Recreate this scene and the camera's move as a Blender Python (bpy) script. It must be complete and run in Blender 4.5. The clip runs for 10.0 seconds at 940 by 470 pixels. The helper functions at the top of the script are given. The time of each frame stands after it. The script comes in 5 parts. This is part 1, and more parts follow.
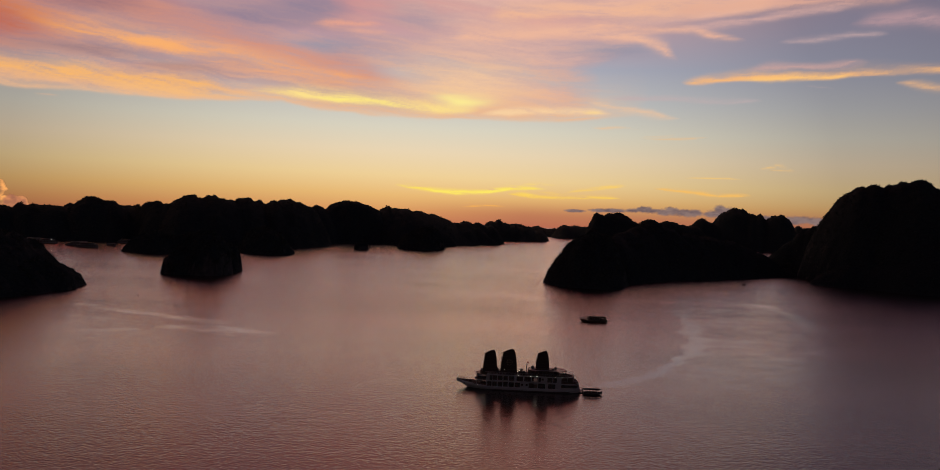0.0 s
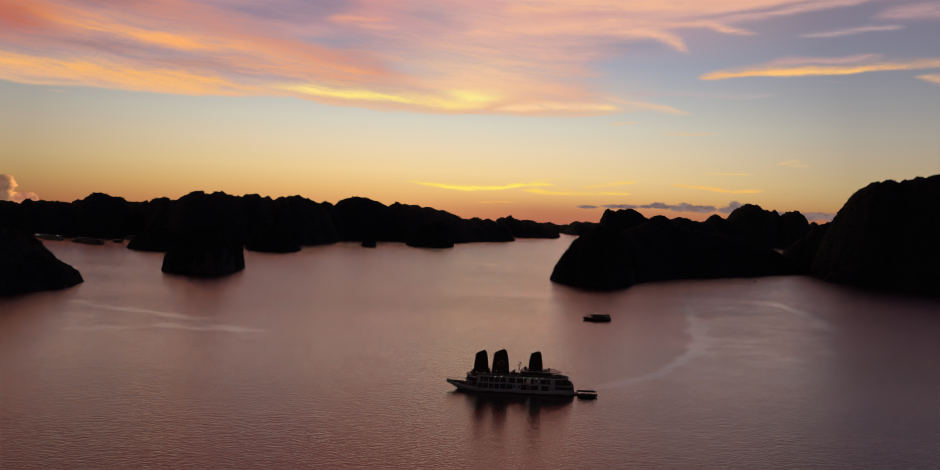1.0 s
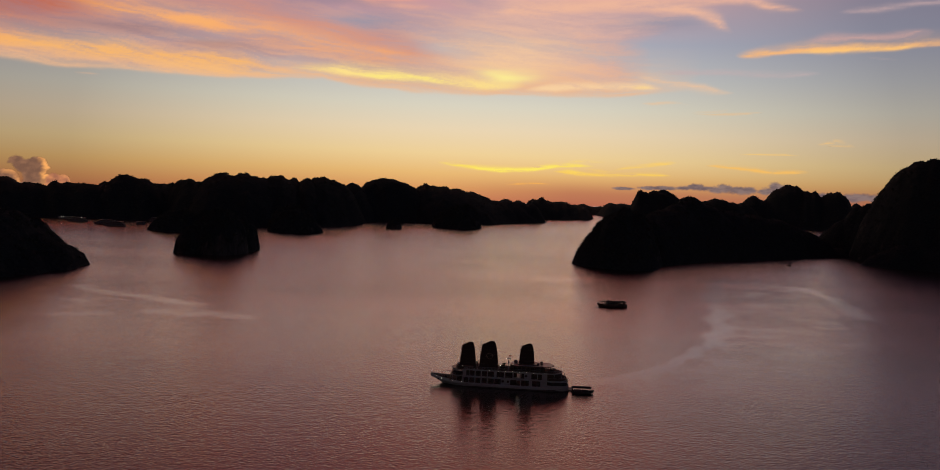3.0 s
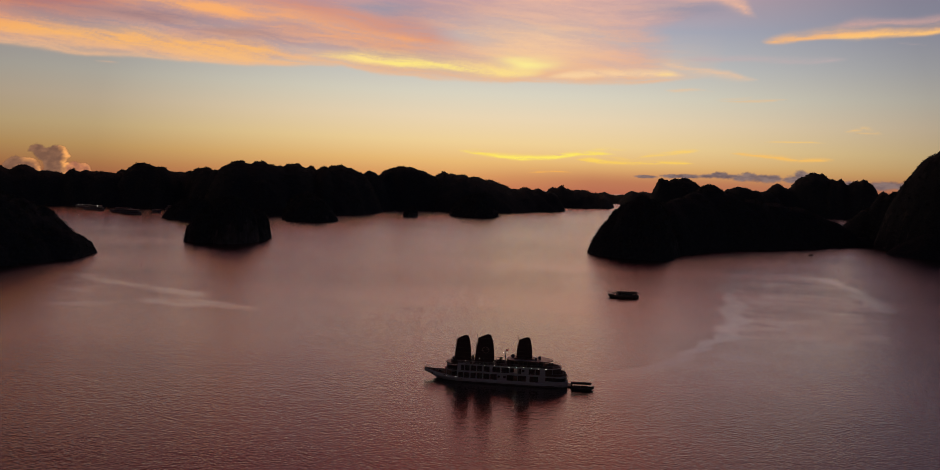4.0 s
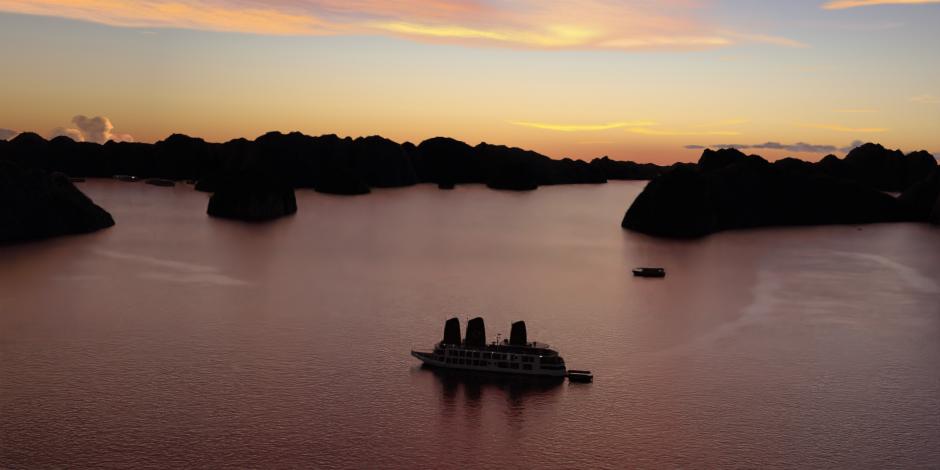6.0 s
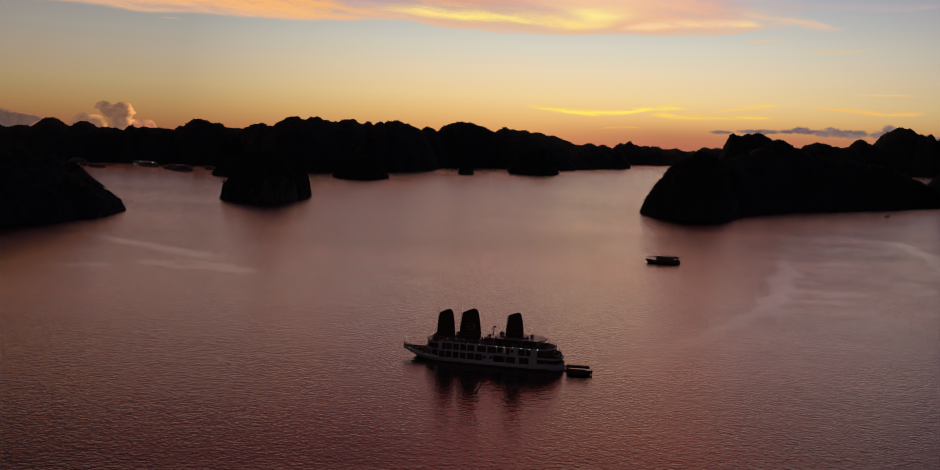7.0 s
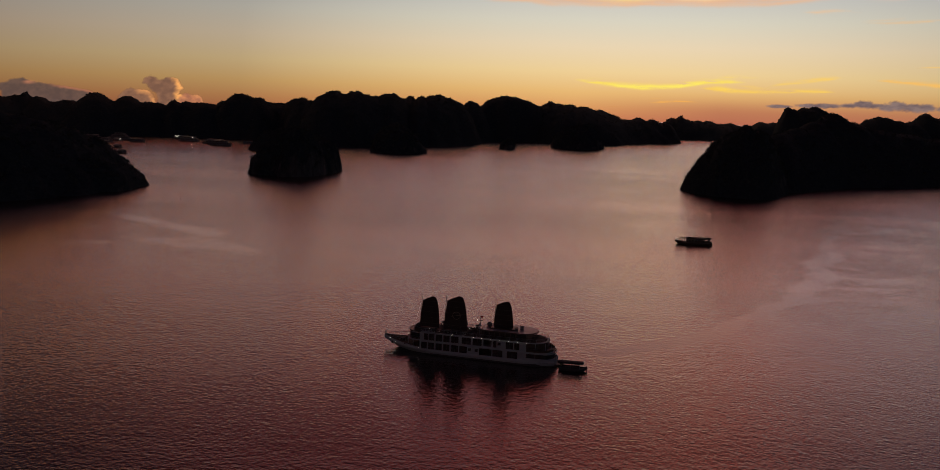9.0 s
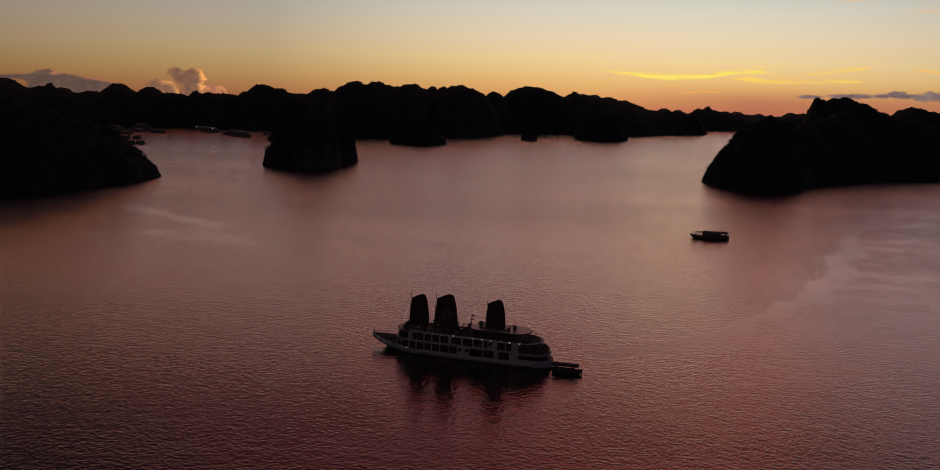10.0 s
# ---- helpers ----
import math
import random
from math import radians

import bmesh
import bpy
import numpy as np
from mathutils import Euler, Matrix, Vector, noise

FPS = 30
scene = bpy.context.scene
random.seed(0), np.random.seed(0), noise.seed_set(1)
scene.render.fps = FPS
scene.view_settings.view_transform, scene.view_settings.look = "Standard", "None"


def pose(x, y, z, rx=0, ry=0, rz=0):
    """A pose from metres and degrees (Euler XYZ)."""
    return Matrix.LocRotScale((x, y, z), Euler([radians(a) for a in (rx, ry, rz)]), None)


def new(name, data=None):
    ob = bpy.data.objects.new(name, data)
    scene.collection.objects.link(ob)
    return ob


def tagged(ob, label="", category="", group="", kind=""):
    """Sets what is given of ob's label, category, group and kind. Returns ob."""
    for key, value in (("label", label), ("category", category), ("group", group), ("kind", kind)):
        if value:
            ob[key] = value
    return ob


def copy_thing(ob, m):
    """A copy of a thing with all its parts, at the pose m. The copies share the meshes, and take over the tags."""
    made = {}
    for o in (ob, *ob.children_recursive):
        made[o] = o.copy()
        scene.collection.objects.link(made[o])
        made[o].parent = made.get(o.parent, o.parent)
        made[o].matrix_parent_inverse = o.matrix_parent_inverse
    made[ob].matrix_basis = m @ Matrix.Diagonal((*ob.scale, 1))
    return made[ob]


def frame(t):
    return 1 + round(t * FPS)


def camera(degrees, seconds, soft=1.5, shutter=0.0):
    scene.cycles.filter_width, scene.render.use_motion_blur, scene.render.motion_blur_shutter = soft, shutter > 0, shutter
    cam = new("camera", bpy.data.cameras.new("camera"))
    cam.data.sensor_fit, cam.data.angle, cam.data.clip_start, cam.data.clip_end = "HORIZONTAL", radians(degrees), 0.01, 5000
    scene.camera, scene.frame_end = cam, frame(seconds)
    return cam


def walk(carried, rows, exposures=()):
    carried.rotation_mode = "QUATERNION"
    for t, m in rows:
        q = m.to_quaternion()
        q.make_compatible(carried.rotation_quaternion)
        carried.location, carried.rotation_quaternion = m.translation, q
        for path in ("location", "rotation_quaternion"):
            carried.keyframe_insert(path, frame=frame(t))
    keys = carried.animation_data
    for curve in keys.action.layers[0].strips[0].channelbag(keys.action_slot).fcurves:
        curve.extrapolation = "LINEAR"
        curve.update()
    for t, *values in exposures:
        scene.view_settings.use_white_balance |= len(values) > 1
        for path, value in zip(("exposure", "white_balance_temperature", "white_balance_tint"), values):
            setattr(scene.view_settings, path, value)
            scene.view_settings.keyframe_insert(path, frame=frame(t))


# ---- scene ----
cam = camera(57.27, 10.0, soft=0.4)
PLAN = 1.2  # metres to one unit of the islands' and clouds' plan
ROWS = [
    (0.0, 0.00, 0.00, 79.17, 88.380, -2.494, -0.176),
    (0.5, 5.16, 7.21, 79.31, 88.257, -2.471, 0.270),
    (1.0, 10.54, 14.67, 78.96, 88.095, -2.438, 0.788),
    (1.5, 15.89, 22.18, 79.04, 87.837, -2.417, 1.294),
    (2.0, 21.14, 29.98, 79.05, 87.519, -2.392, 1.930),
    (2.5, 26.19, 37.44, 78.93, 87.167, -2.364, 2.618),
    (4.0, 40.97, 60.21, 78.59, 85.959, -2.314, 4.890),
    (4.5, 45.74, 67.33, 78.73, 85.478, -2.281, 5.687),
    (5.0, 50.33, 75.20, 78.48, 84.978, -2.257, 6.495),
    (5.5, 54.91, 82.87, 78.39, 84.445, -2.227, 7.316),
    (7.0, 67.76, 104.78, 78.13, 82.895, -2.169, 9.877),
    (7.5, 71.94, 112.37, 77.81, 82.403, -2.145, 10.752),
    (8.0, 75.97, 119.77, 77.63, 81.924, -2.118, 11.623),
    (8.5, 79.88, 127.26, 77.30, 81.539, -2.078, 12.529),
    (9.0, 83.77, 134.49, 77.33, 81.136, -2.030, 13.456),
    (9.5, 87.54, 142.03, 77.03, 80.794, -1.994, 14.363),
    (10.0, 91.15, 149.33, 76.78, 80.489, -1.963, 15.291),
]
walk(cam, [(t, pose(x, y, z, rx, ry, rz)) for t, x, y, z, rx, ry, rz in ROWS])

# ---------------------------------------------------------------- sky light
def srgb(r, g, b, a=1.0):
    f = lambda c: c / 12.92 if c <= 0.04045 else ((c + 0.055) / 1.055) ** 2.4
    return (f(r / 255), f(g / 255), f(b / 255), a)


def ramp_node(nt, stops, mode="LINEAR"):
    n = nt.nodes.new("ShaderNodeValToRGB")
    n.color_ramp.interpolation = mode
    e = n.color_ramp.elements
    while len(e) < len(stops):
        e.new(0.5)
    for k, (p, c) in enumerate(stops):
        e[k].position, e[k].color = p, c
    return n


def math_node(nt, op, a, b=None, clamp=False):
    n = nt.nodes.new("ShaderNodeMath")
    n.operation, n.use_clamp = op, clamp
    for k, v in enumerate((a, b)):
        if v is None:
            continue
        if isinstance(v, (int, float)):
            n.inputs[k].default_value = v
        else:
            nt.links.new(v, n.inputs[k])
    return n.outputs[0]


def range_node(nt, value, a, b, c=0.0, d=1.0):
    n = nt.nodes.new("ShaderNodeMapRange")
    n.inputs[1].default_value, n.inputs[2].default_value = a, b
    n.inputs[3].default_value, n.inputs[4].default_value = c, d
    nt.links.new(value, n.inputs[0])
    return n.outputs[0]


def ease_node(nt, value, a, b, c=0.0, d=1.0):
    """range_node with soft ends."""
    out = range_node(nt, value, a, b, c, d)
    out.node.interpolation_type = "SMOOTHERSTEP"
    return out


def mix_node(nt, fac, a, b, blend="MIX"):
    n = nt.nodes.new("ShaderNodeMix")
    n.data_type, n.blend_type = "RGBA", blend
    for sock, v in ((n.inputs[0], fac), (n.inputs[6], a), (n.inputs[7], b)):
        if isinstance(v, (int, float, tuple)):
            sock.default_value = v
        else:
            nt.links.new(v, sock)
    return n.outputs[2]


def noise_node(nt, scale, detail=4.0, rough=0.55, coord=None, stretch=None, kind="FBM"):
    n = nt.nodes.new("ShaderNodeTexNoise")
    n.inputs["Scale"].default_value, n.inputs["Detail"].default_value, n.inputs["Roughness"].default_value = scale, detail, rough
    if coord is not None:
        if stretch:
            m = nt.nodes.new("ShaderNodeMapping")
            m.inputs["Scale"].default_value = stretch[:3]
            if len(stretch) > 3:
                m.inputs["Rotation"].default_value = (0, 0, radians(stretch[3]))
            nt.links.new(coord, m.inputs[0])
            coord = m.outputs[0]
        nt.links.new(coord, n.inputs["Vector"])
    return n.outputs[0]


world = bpy.data.worlds.new("dusk_sky")
scene.world = world
world.use_nodes = True
wt = world.node_tree
wt.nodes.clear()
w_out = wt.nodes.new("ShaderNodeOutputWorld")
w_bg = wt.nodes.new("ShaderNodeBackground")
w_co = wt.nodes.new("ShaderNodeTexCoord")
w_xyz = wt.nodes.new("ShaderNodeSeparateXYZ")
wt.links.new(w_co.outputs["Generated"], w_xyz.inputs[0])
# elevation, in degrees, and the colour of the clear dusk sky there
SKY = [(-2.0, (160, 84, 72)), (-0.6, (190, 112, 78)), (0.3, (210, 148, 92)), (1.3, (224, 178, 112)), (2.6, (230, 200, 145)), (4.2, (225, 205, 172)),
       (5.8, (210, 204, 186)), (7.6, (190, 190, 188)), (10.0, (168, 170, 184)), (15.0, (150, 147, 172)), (28.0, (116, 106, 136)), (50.0, (66, 64, 92)), (90.0, (40, 42, 66))]
w_el = math_node(wt, "ARCSINE", w_xyz.outputs[2])
w_pos = range_node(wt, w_el, radians(-2.45), radians(89.55))
w_root = math_node(wt, "POWER", w_pos, 0.5)
w_ramp = ramp_node(wt, [(((e + 2) / 92) ** 0.5, srgb(*c)) for e, c in SKY])
wt.links.new(w_root, w_ramp.inputs[0])
# the glow sits over the place where the sun went down, and fades towards the other side
w_side = wt.nodes.new("ShaderNodeVectorMath")
w_side.operation = "DOT_PRODUCT"
w_side.inputs[1].default_value = (math.sin(radians(-2.5)), math.cos(radians(-2.5)), 0)
wt.links.new(w_co.outputs["Generated"], w_side.inputs[0])
w_far = ramp_node(wt, [(0.0, (0.16, 0.21, 0.25, 1)), (0.4, (0.14, 0.17, 0.2, 1)), (0.62, (0.11, 0.1, 0.125, 1)), (0.75, (0.19, 0.18, 0.2, 1)), (0.86, (0.46, 0.44, 0.47, 1)), (0.937, (0.62, 0.615, 0.645, 1)), (0.98, (0.95, 0.95, 0.95, 1)), (1.0, (1.1, 1.1, 1.1, 1))])
wt.links.new(range_node(wt, w_side.outputs["Value"], -0.6, 1.0), w_far.inputs[0])
# high pink cloud goes on overhead, added above the view to colour the water
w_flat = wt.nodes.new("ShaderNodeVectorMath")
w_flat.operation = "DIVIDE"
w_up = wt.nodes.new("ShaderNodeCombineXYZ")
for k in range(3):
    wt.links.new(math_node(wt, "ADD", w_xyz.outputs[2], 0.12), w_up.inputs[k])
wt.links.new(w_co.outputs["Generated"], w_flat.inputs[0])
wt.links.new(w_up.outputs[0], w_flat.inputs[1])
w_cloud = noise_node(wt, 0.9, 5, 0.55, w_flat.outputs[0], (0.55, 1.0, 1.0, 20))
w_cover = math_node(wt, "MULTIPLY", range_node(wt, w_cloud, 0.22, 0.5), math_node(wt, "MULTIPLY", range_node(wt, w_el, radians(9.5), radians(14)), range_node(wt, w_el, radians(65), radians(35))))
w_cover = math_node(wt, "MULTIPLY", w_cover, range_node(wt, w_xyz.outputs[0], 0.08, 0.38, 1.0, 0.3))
# kept dark at far left so the lower left water reflects less
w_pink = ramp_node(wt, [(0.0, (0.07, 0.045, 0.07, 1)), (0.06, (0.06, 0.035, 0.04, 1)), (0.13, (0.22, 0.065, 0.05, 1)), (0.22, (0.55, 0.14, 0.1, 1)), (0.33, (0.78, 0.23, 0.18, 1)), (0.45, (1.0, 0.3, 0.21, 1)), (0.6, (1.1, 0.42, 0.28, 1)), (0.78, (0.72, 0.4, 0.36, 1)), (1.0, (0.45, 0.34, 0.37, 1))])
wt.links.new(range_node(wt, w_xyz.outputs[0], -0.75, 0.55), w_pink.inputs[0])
# unseen band over the view, made brighter and redder for the sea's reflection
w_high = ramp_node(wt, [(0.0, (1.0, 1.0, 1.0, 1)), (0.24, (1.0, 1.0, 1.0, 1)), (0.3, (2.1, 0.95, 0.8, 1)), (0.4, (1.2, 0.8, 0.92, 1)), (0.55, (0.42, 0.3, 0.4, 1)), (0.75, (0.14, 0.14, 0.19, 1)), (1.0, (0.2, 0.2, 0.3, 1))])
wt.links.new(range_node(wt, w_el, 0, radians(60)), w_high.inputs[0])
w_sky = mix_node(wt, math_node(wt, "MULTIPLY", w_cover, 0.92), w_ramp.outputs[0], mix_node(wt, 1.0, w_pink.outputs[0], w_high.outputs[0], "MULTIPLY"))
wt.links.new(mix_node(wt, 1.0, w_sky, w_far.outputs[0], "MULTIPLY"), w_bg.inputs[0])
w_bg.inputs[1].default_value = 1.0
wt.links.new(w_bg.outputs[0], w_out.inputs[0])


# ---------------------------------------------------------------- materials
def material(name, colour, rough=0.6, metal=0.0, vary=0.25, scale=0.4, bump=0.0, emit=None, emit_strength=0.0):
    m = bpy.data.materials.new(name)
    m.use_nodes = True
    nt = m.node_tree
    p = nt.nodes["Principled BSDF"]
    co = nt.nodes.new("ShaderNodeTexCoord").outputs["Object"]
    big, fine = noise_node(nt, scale, 3, 0.5, co), noise_node(nt, scale * 9, 5, 0.6, co)
    f = math_node(nt, "ADD", math_node(nt, "MULTIPLY", big, 0.6), math_node(nt, "MULTIPLY", fine, 0.4))
    lo = tuple(c * (1 - vary) for c in colour[:3]) + (1,)
    hi = tuple(min(1, c * (1 + vary)) for c in colour[:3]) + (1,)
    nt.links.new(mix_node(nt, range_node(nt, f, 0.3, 0.7), lo, hi), p.inputs["Base Color"])
    nt.links.new(range_node(nt, fine, 0.2, 0.8, max(0.02, rough - 0.1), min(1, rough + 0.1)), p.inputs["Roughness"])
    p.inputs["Metallic"].default_value = metal
    if bump:
        b = nt.nodes.new("ShaderNodeBump")
        b.inputs["Strength"].default_value, b.inputs["Distance"].default_value = bump, 0.05
        nt.links.new(fine, b.inputs["Height"])
        nt.links.new(b.outputs[0], p.inputs["Normal"])
    if emit:
        p.inputs["Emission Color"].default_value, p.inputs["Emission Strength"].default_value = (*emit[:3], 1), emit_strength
    return m


def forest_material(name):
    """Dark evergreen scrub on grey limestone that shows on the steep faces."""
    m = bpy.data.materials.new(name)
    m.use_nodes = True
    nt = m.node_tree
    p = nt.nodes["Principled BSDF"]
    co = nt.nodes.new("ShaderNodeTexCoord").outputs["Object"]
    geo = nt.nodes.new("ShaderNodeNewGeometry")
    xyz = nt.nodes.new("ShaderNodeSeparateXYZ")
    nt.links.new(geo.outputs["True Normal"], xyz.inputs[0])
    n1, n2 = noise_node(nt, 0.05, 5, 0.6, co), noise_node(nt, 0.35, 5, 0.65, co)
    green = mix_node(nt, range_node(nt, n2, 0.3, 0.7), (0.019, 0.026, 0.03, 1), (0.038, 0.049, 0.053, 1))
    streak = noise_node(nt, 0.25, 5, 0.6, co, (1, 1, 0.25))
    rock = mix_node(nt, range_node(nt, streak, 0.3, 0.7), (0.045, 0.045, 0.046, 1), (0.09, 0.088, 0.087, 1))
    steep = math_node(nt, "ADD", range_node(nt, xyz.outputs[2], 0.42, 0.1), range_node(nt, n1, 0.35, 0.7, -0.95, 0.25))
    nt.links.new(mix_node(nt, range_node(nt, steep, 0.15, 0.5), green, rock), p.inputs["Base Color"])
    p.inputs["Roughness"].default_value = 0.95
    p.inputs["Specular IOR Level"].default_value = 0.05
    b = nt.nodes.new("ShaderNodeBump")
    b.inputs["Strength"].default_value, b.inputs["Distance"].default_value = 0.8, 1.5
    nt.links.new(n2, b.inputs["Height"])
    nt.links.new(b.outputs[0], p.inputs["Normal"])
    return m


def water_material():
    m = bpy.data.materials.new("sea_water")
    m.use_nodes = True
    nt = m.node_tree
    p = nt.nodes["Principled BSDF"]
    co = nt.nodes.new("ShaderNodeTexCoord").outputs["Object"]
    p.inputs["Base Color"].default_value = (0.006, 0.008, 0.01, 1)
    # coat and tints add sheen and redden the reflected sky
    p.inputs["Coat IOR"].default_value = 1.42
    p.inputs["Coat Tint"].default_value = (1.0, 0.77, 0.73, 1)
    p.inputs["Specular Tint"].default_value = (1.0, 0.86, 0.82, 1)
    # slicks: smooth, ragged tongues on the ruffled sea
    warp = nt.nodes.new("ShaderNodeVectorMath")
    warp.operation = "MULTIPLY_ADD"
    nz = nt.nodes.new("ShaderNodeTexNoise")
    nz.inputs["Scale"].default_value, nz.inputs["Detail"].default_value = 0.012, 3
    nt.links.new(co, nz.inputs["Vector"])
    nt.links.new(nz.outputs["Color"], warp.inputs[0])
    warp.inputs[1].default_value = (60, 60, 0)
    nt.links.new(co, warp.inputs[2])
    patch = noise_node(nt, 0.0042, 4, 0.55, warp.outputs[0], (1.0, 0.45, 1.0, 12))
    slick = nt.nodes.new("ShaderNodeAttribute")
    slick.attribute_name = "slick"
    ragged = math_node(nt, "ADD", slick.outputs["Fac"], range_node(nt, noise_node(nt, 0.06, 5, 0.65, co, (0.5, 1.0, 1.0, 15)), 0.3, 0.7, -0.22, 0.22))
    calm = math_node(nt, "MAXIMUM", range_node(nt, patch, 0.52, 0.62, 0.0, 0.5), range_node(nt, ragged, 0.2, 0.66))
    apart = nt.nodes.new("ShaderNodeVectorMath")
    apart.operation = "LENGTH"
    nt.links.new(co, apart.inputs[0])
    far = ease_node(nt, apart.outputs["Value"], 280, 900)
    # IOR rises with distance to brighten the far reflection
    nt.links.new(ease_node(nt, apart.outputs["Value"], 220, 850, 1.36, 2.0), p.inputs["IOR"])
    # short crests, finer towards the viewer's part of the bay
    height = None
    for scale, amount, stretch in ((0.16, 0.2, (0.6, 1.0, 1.0, 8)), (0.45, 0.3, (0.8, 1.0, 1.0, -24)), (0.9, 0.34, (0.85, 1.0, 1.0, 32)), (1.9, 0.18, (0.8, 1.0, 1.0, -10))):
        one = math_node(nt, "MULTIPLY", noise_node(nt, scale, 1.0, 0.5, co, stretch), amount)
        height = one if height is None else math_node(nt, "ADD", height, one)
    b = nt.nodes.new("ShaderNodeBump")
    b.inputs["Distance"].default_value = 0.7
    nt.links.new(math_node(nt, "MULTIPLY", ease_node(nt, calm, 0, 1, 1.0, 0.32), ease_node(nt, far, 0, 1, 0.45, 0.9)), b.inputs["Strength"])
    nt.links.new(height, b.inputs["Height"])
    # lighter and darker streaks put into the coat's strength
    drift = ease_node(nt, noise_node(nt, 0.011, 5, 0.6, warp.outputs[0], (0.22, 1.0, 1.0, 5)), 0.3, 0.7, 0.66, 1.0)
    # coat grows with distance, extra sheen added to the far water
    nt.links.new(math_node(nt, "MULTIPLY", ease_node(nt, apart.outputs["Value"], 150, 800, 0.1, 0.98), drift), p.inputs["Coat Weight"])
    for kind, gloss in (("", 0.1), ("Coat ", 0.25)):
        nt.links.new(b.outputs[0], p.inputs[kind + "Normal"])
        p.inputs[kind + "Roughness"].default_value = gloss
    return m


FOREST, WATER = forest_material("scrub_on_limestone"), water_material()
LEAF = material("dark_leaves", (0.03, 0.039, 0.036), 0.9, vary=0.5, scale=0.2)


# ---------------------------------------------------------------- mesh helpers
def mesh_from(name, verts, faces, mat=None, smooth=False):
    me = bpy.data.meshes.new(name)
    verts, faces = np.asarray(verts, dtype=np.float32), np.asarray(faces, dtype=np.int32)
    k = faces.shape[1]
    me.vertices.add(len(verts))
    me.vertices.foreach_set("co", verts.ravel())
    me.loops.add(faces.size)
    me.loops.foreach_set("vertex_index", faces.ravel())
    me.polygons.add(len(faces))
    me.polygons.foreach_set("loop_start", np.arange(0, faces.size, k, dtype=np.int32))
    me.polygons.foreach_set("use_smooth", np.full(len(faces), smooth))
    if mat:
        me.materials.append(mat)
    me.update(calc_edges=True)
    return me


def lattice(ix, iy, seed):
    h = (ix.astype(np.int64) * 374761393 + iy.astype(np.int64) * 668265263 + seed * 974634541) & 0x7FFFFFFF
    h = ((h ^ (h >> 13)) * 1274126177) & 0x7FFFFFFF
    return ((h ^ (h >> 16)) & 0xFFFF) / 65535.0


def value_noise(x, y, seed):
    ix, iy = np.floor(x), np.floor(y)
    fx, fy = x - ix, y - iy
    fx, fy = fx * fx * (3 - 2 * fx), fy * fy * (3 - 2 * fy)
    ix, iy = ix.astype(np.int64), iy.astype(np.int64)
    a, b = lattice(ix, iy, seed), lattice(ix + 1, iy, seed)
    c, d = lattice(ix, iy + 1, seed), lattice(ix + 1, iy + 1, seed)
    return (a * (1 - fx) + b * fx) * (1 - fy) + (c * (1 - fx) + d * fx) * fy


def fbm(x, y, seed, octaves=4, gain=0.5):
    total, amp, norm = 0.0, 1.0, 0.0
    for k in range(octaves):
        total = total + amp * value_noise(x * 2.03 ** k + 17.3 * k, y * 2.03 ** k - 9.1 * k, seed + k)
        norm += amp
        amp *= gain
    return total / norm


# ---------------------------------------------------------------- the sea
SLICKS = [  # half width and strength in metres, then the line of a smooth tongue of water
    (5.0, 0.75, [(64, 396), (76, 413), (87, 426), (107, 447), (126, 485), (143, 522), (154, 560), (159, 600), (172, 660), (186, 715)]),
    (9.0, 0.8, [(140, 512), (154, 555), (160, 600), (175, 655)]),
    (14.0, 0.55, [(180, 700), (204, 794), (226, 880)]),
    (10.0, 0.8, [(205, 850), (243, 855), (286, 830), (288, 752), (276, 690), (268, 640)]),
    (8.0, 0.7, [(190, 735), (214, 748), (236, 770)]),
    (12.0, 0.6, [(-295, 613), (-270, 616), (-227, 587), (-172, 563), (-139, 529), (-118, 520)]),
    (9.0, 0.7, [(-220, 500), (-197, 510)]), (7.0, 0.6, [(-260, 560), (-225, 548)]), (8.0, 0.6, [(-180, 530), (-150, 522)])]
SHEEN = [(64, 394), (87, 428), (107, 449), (126, 487), (143, 524), (156, 572), (163, 619), (183, 711), (204, 794), (233, 901), (286, 835), (290, 752), (275, 659), (250, 580), (200, 470), (154, 410), (109, 392)]


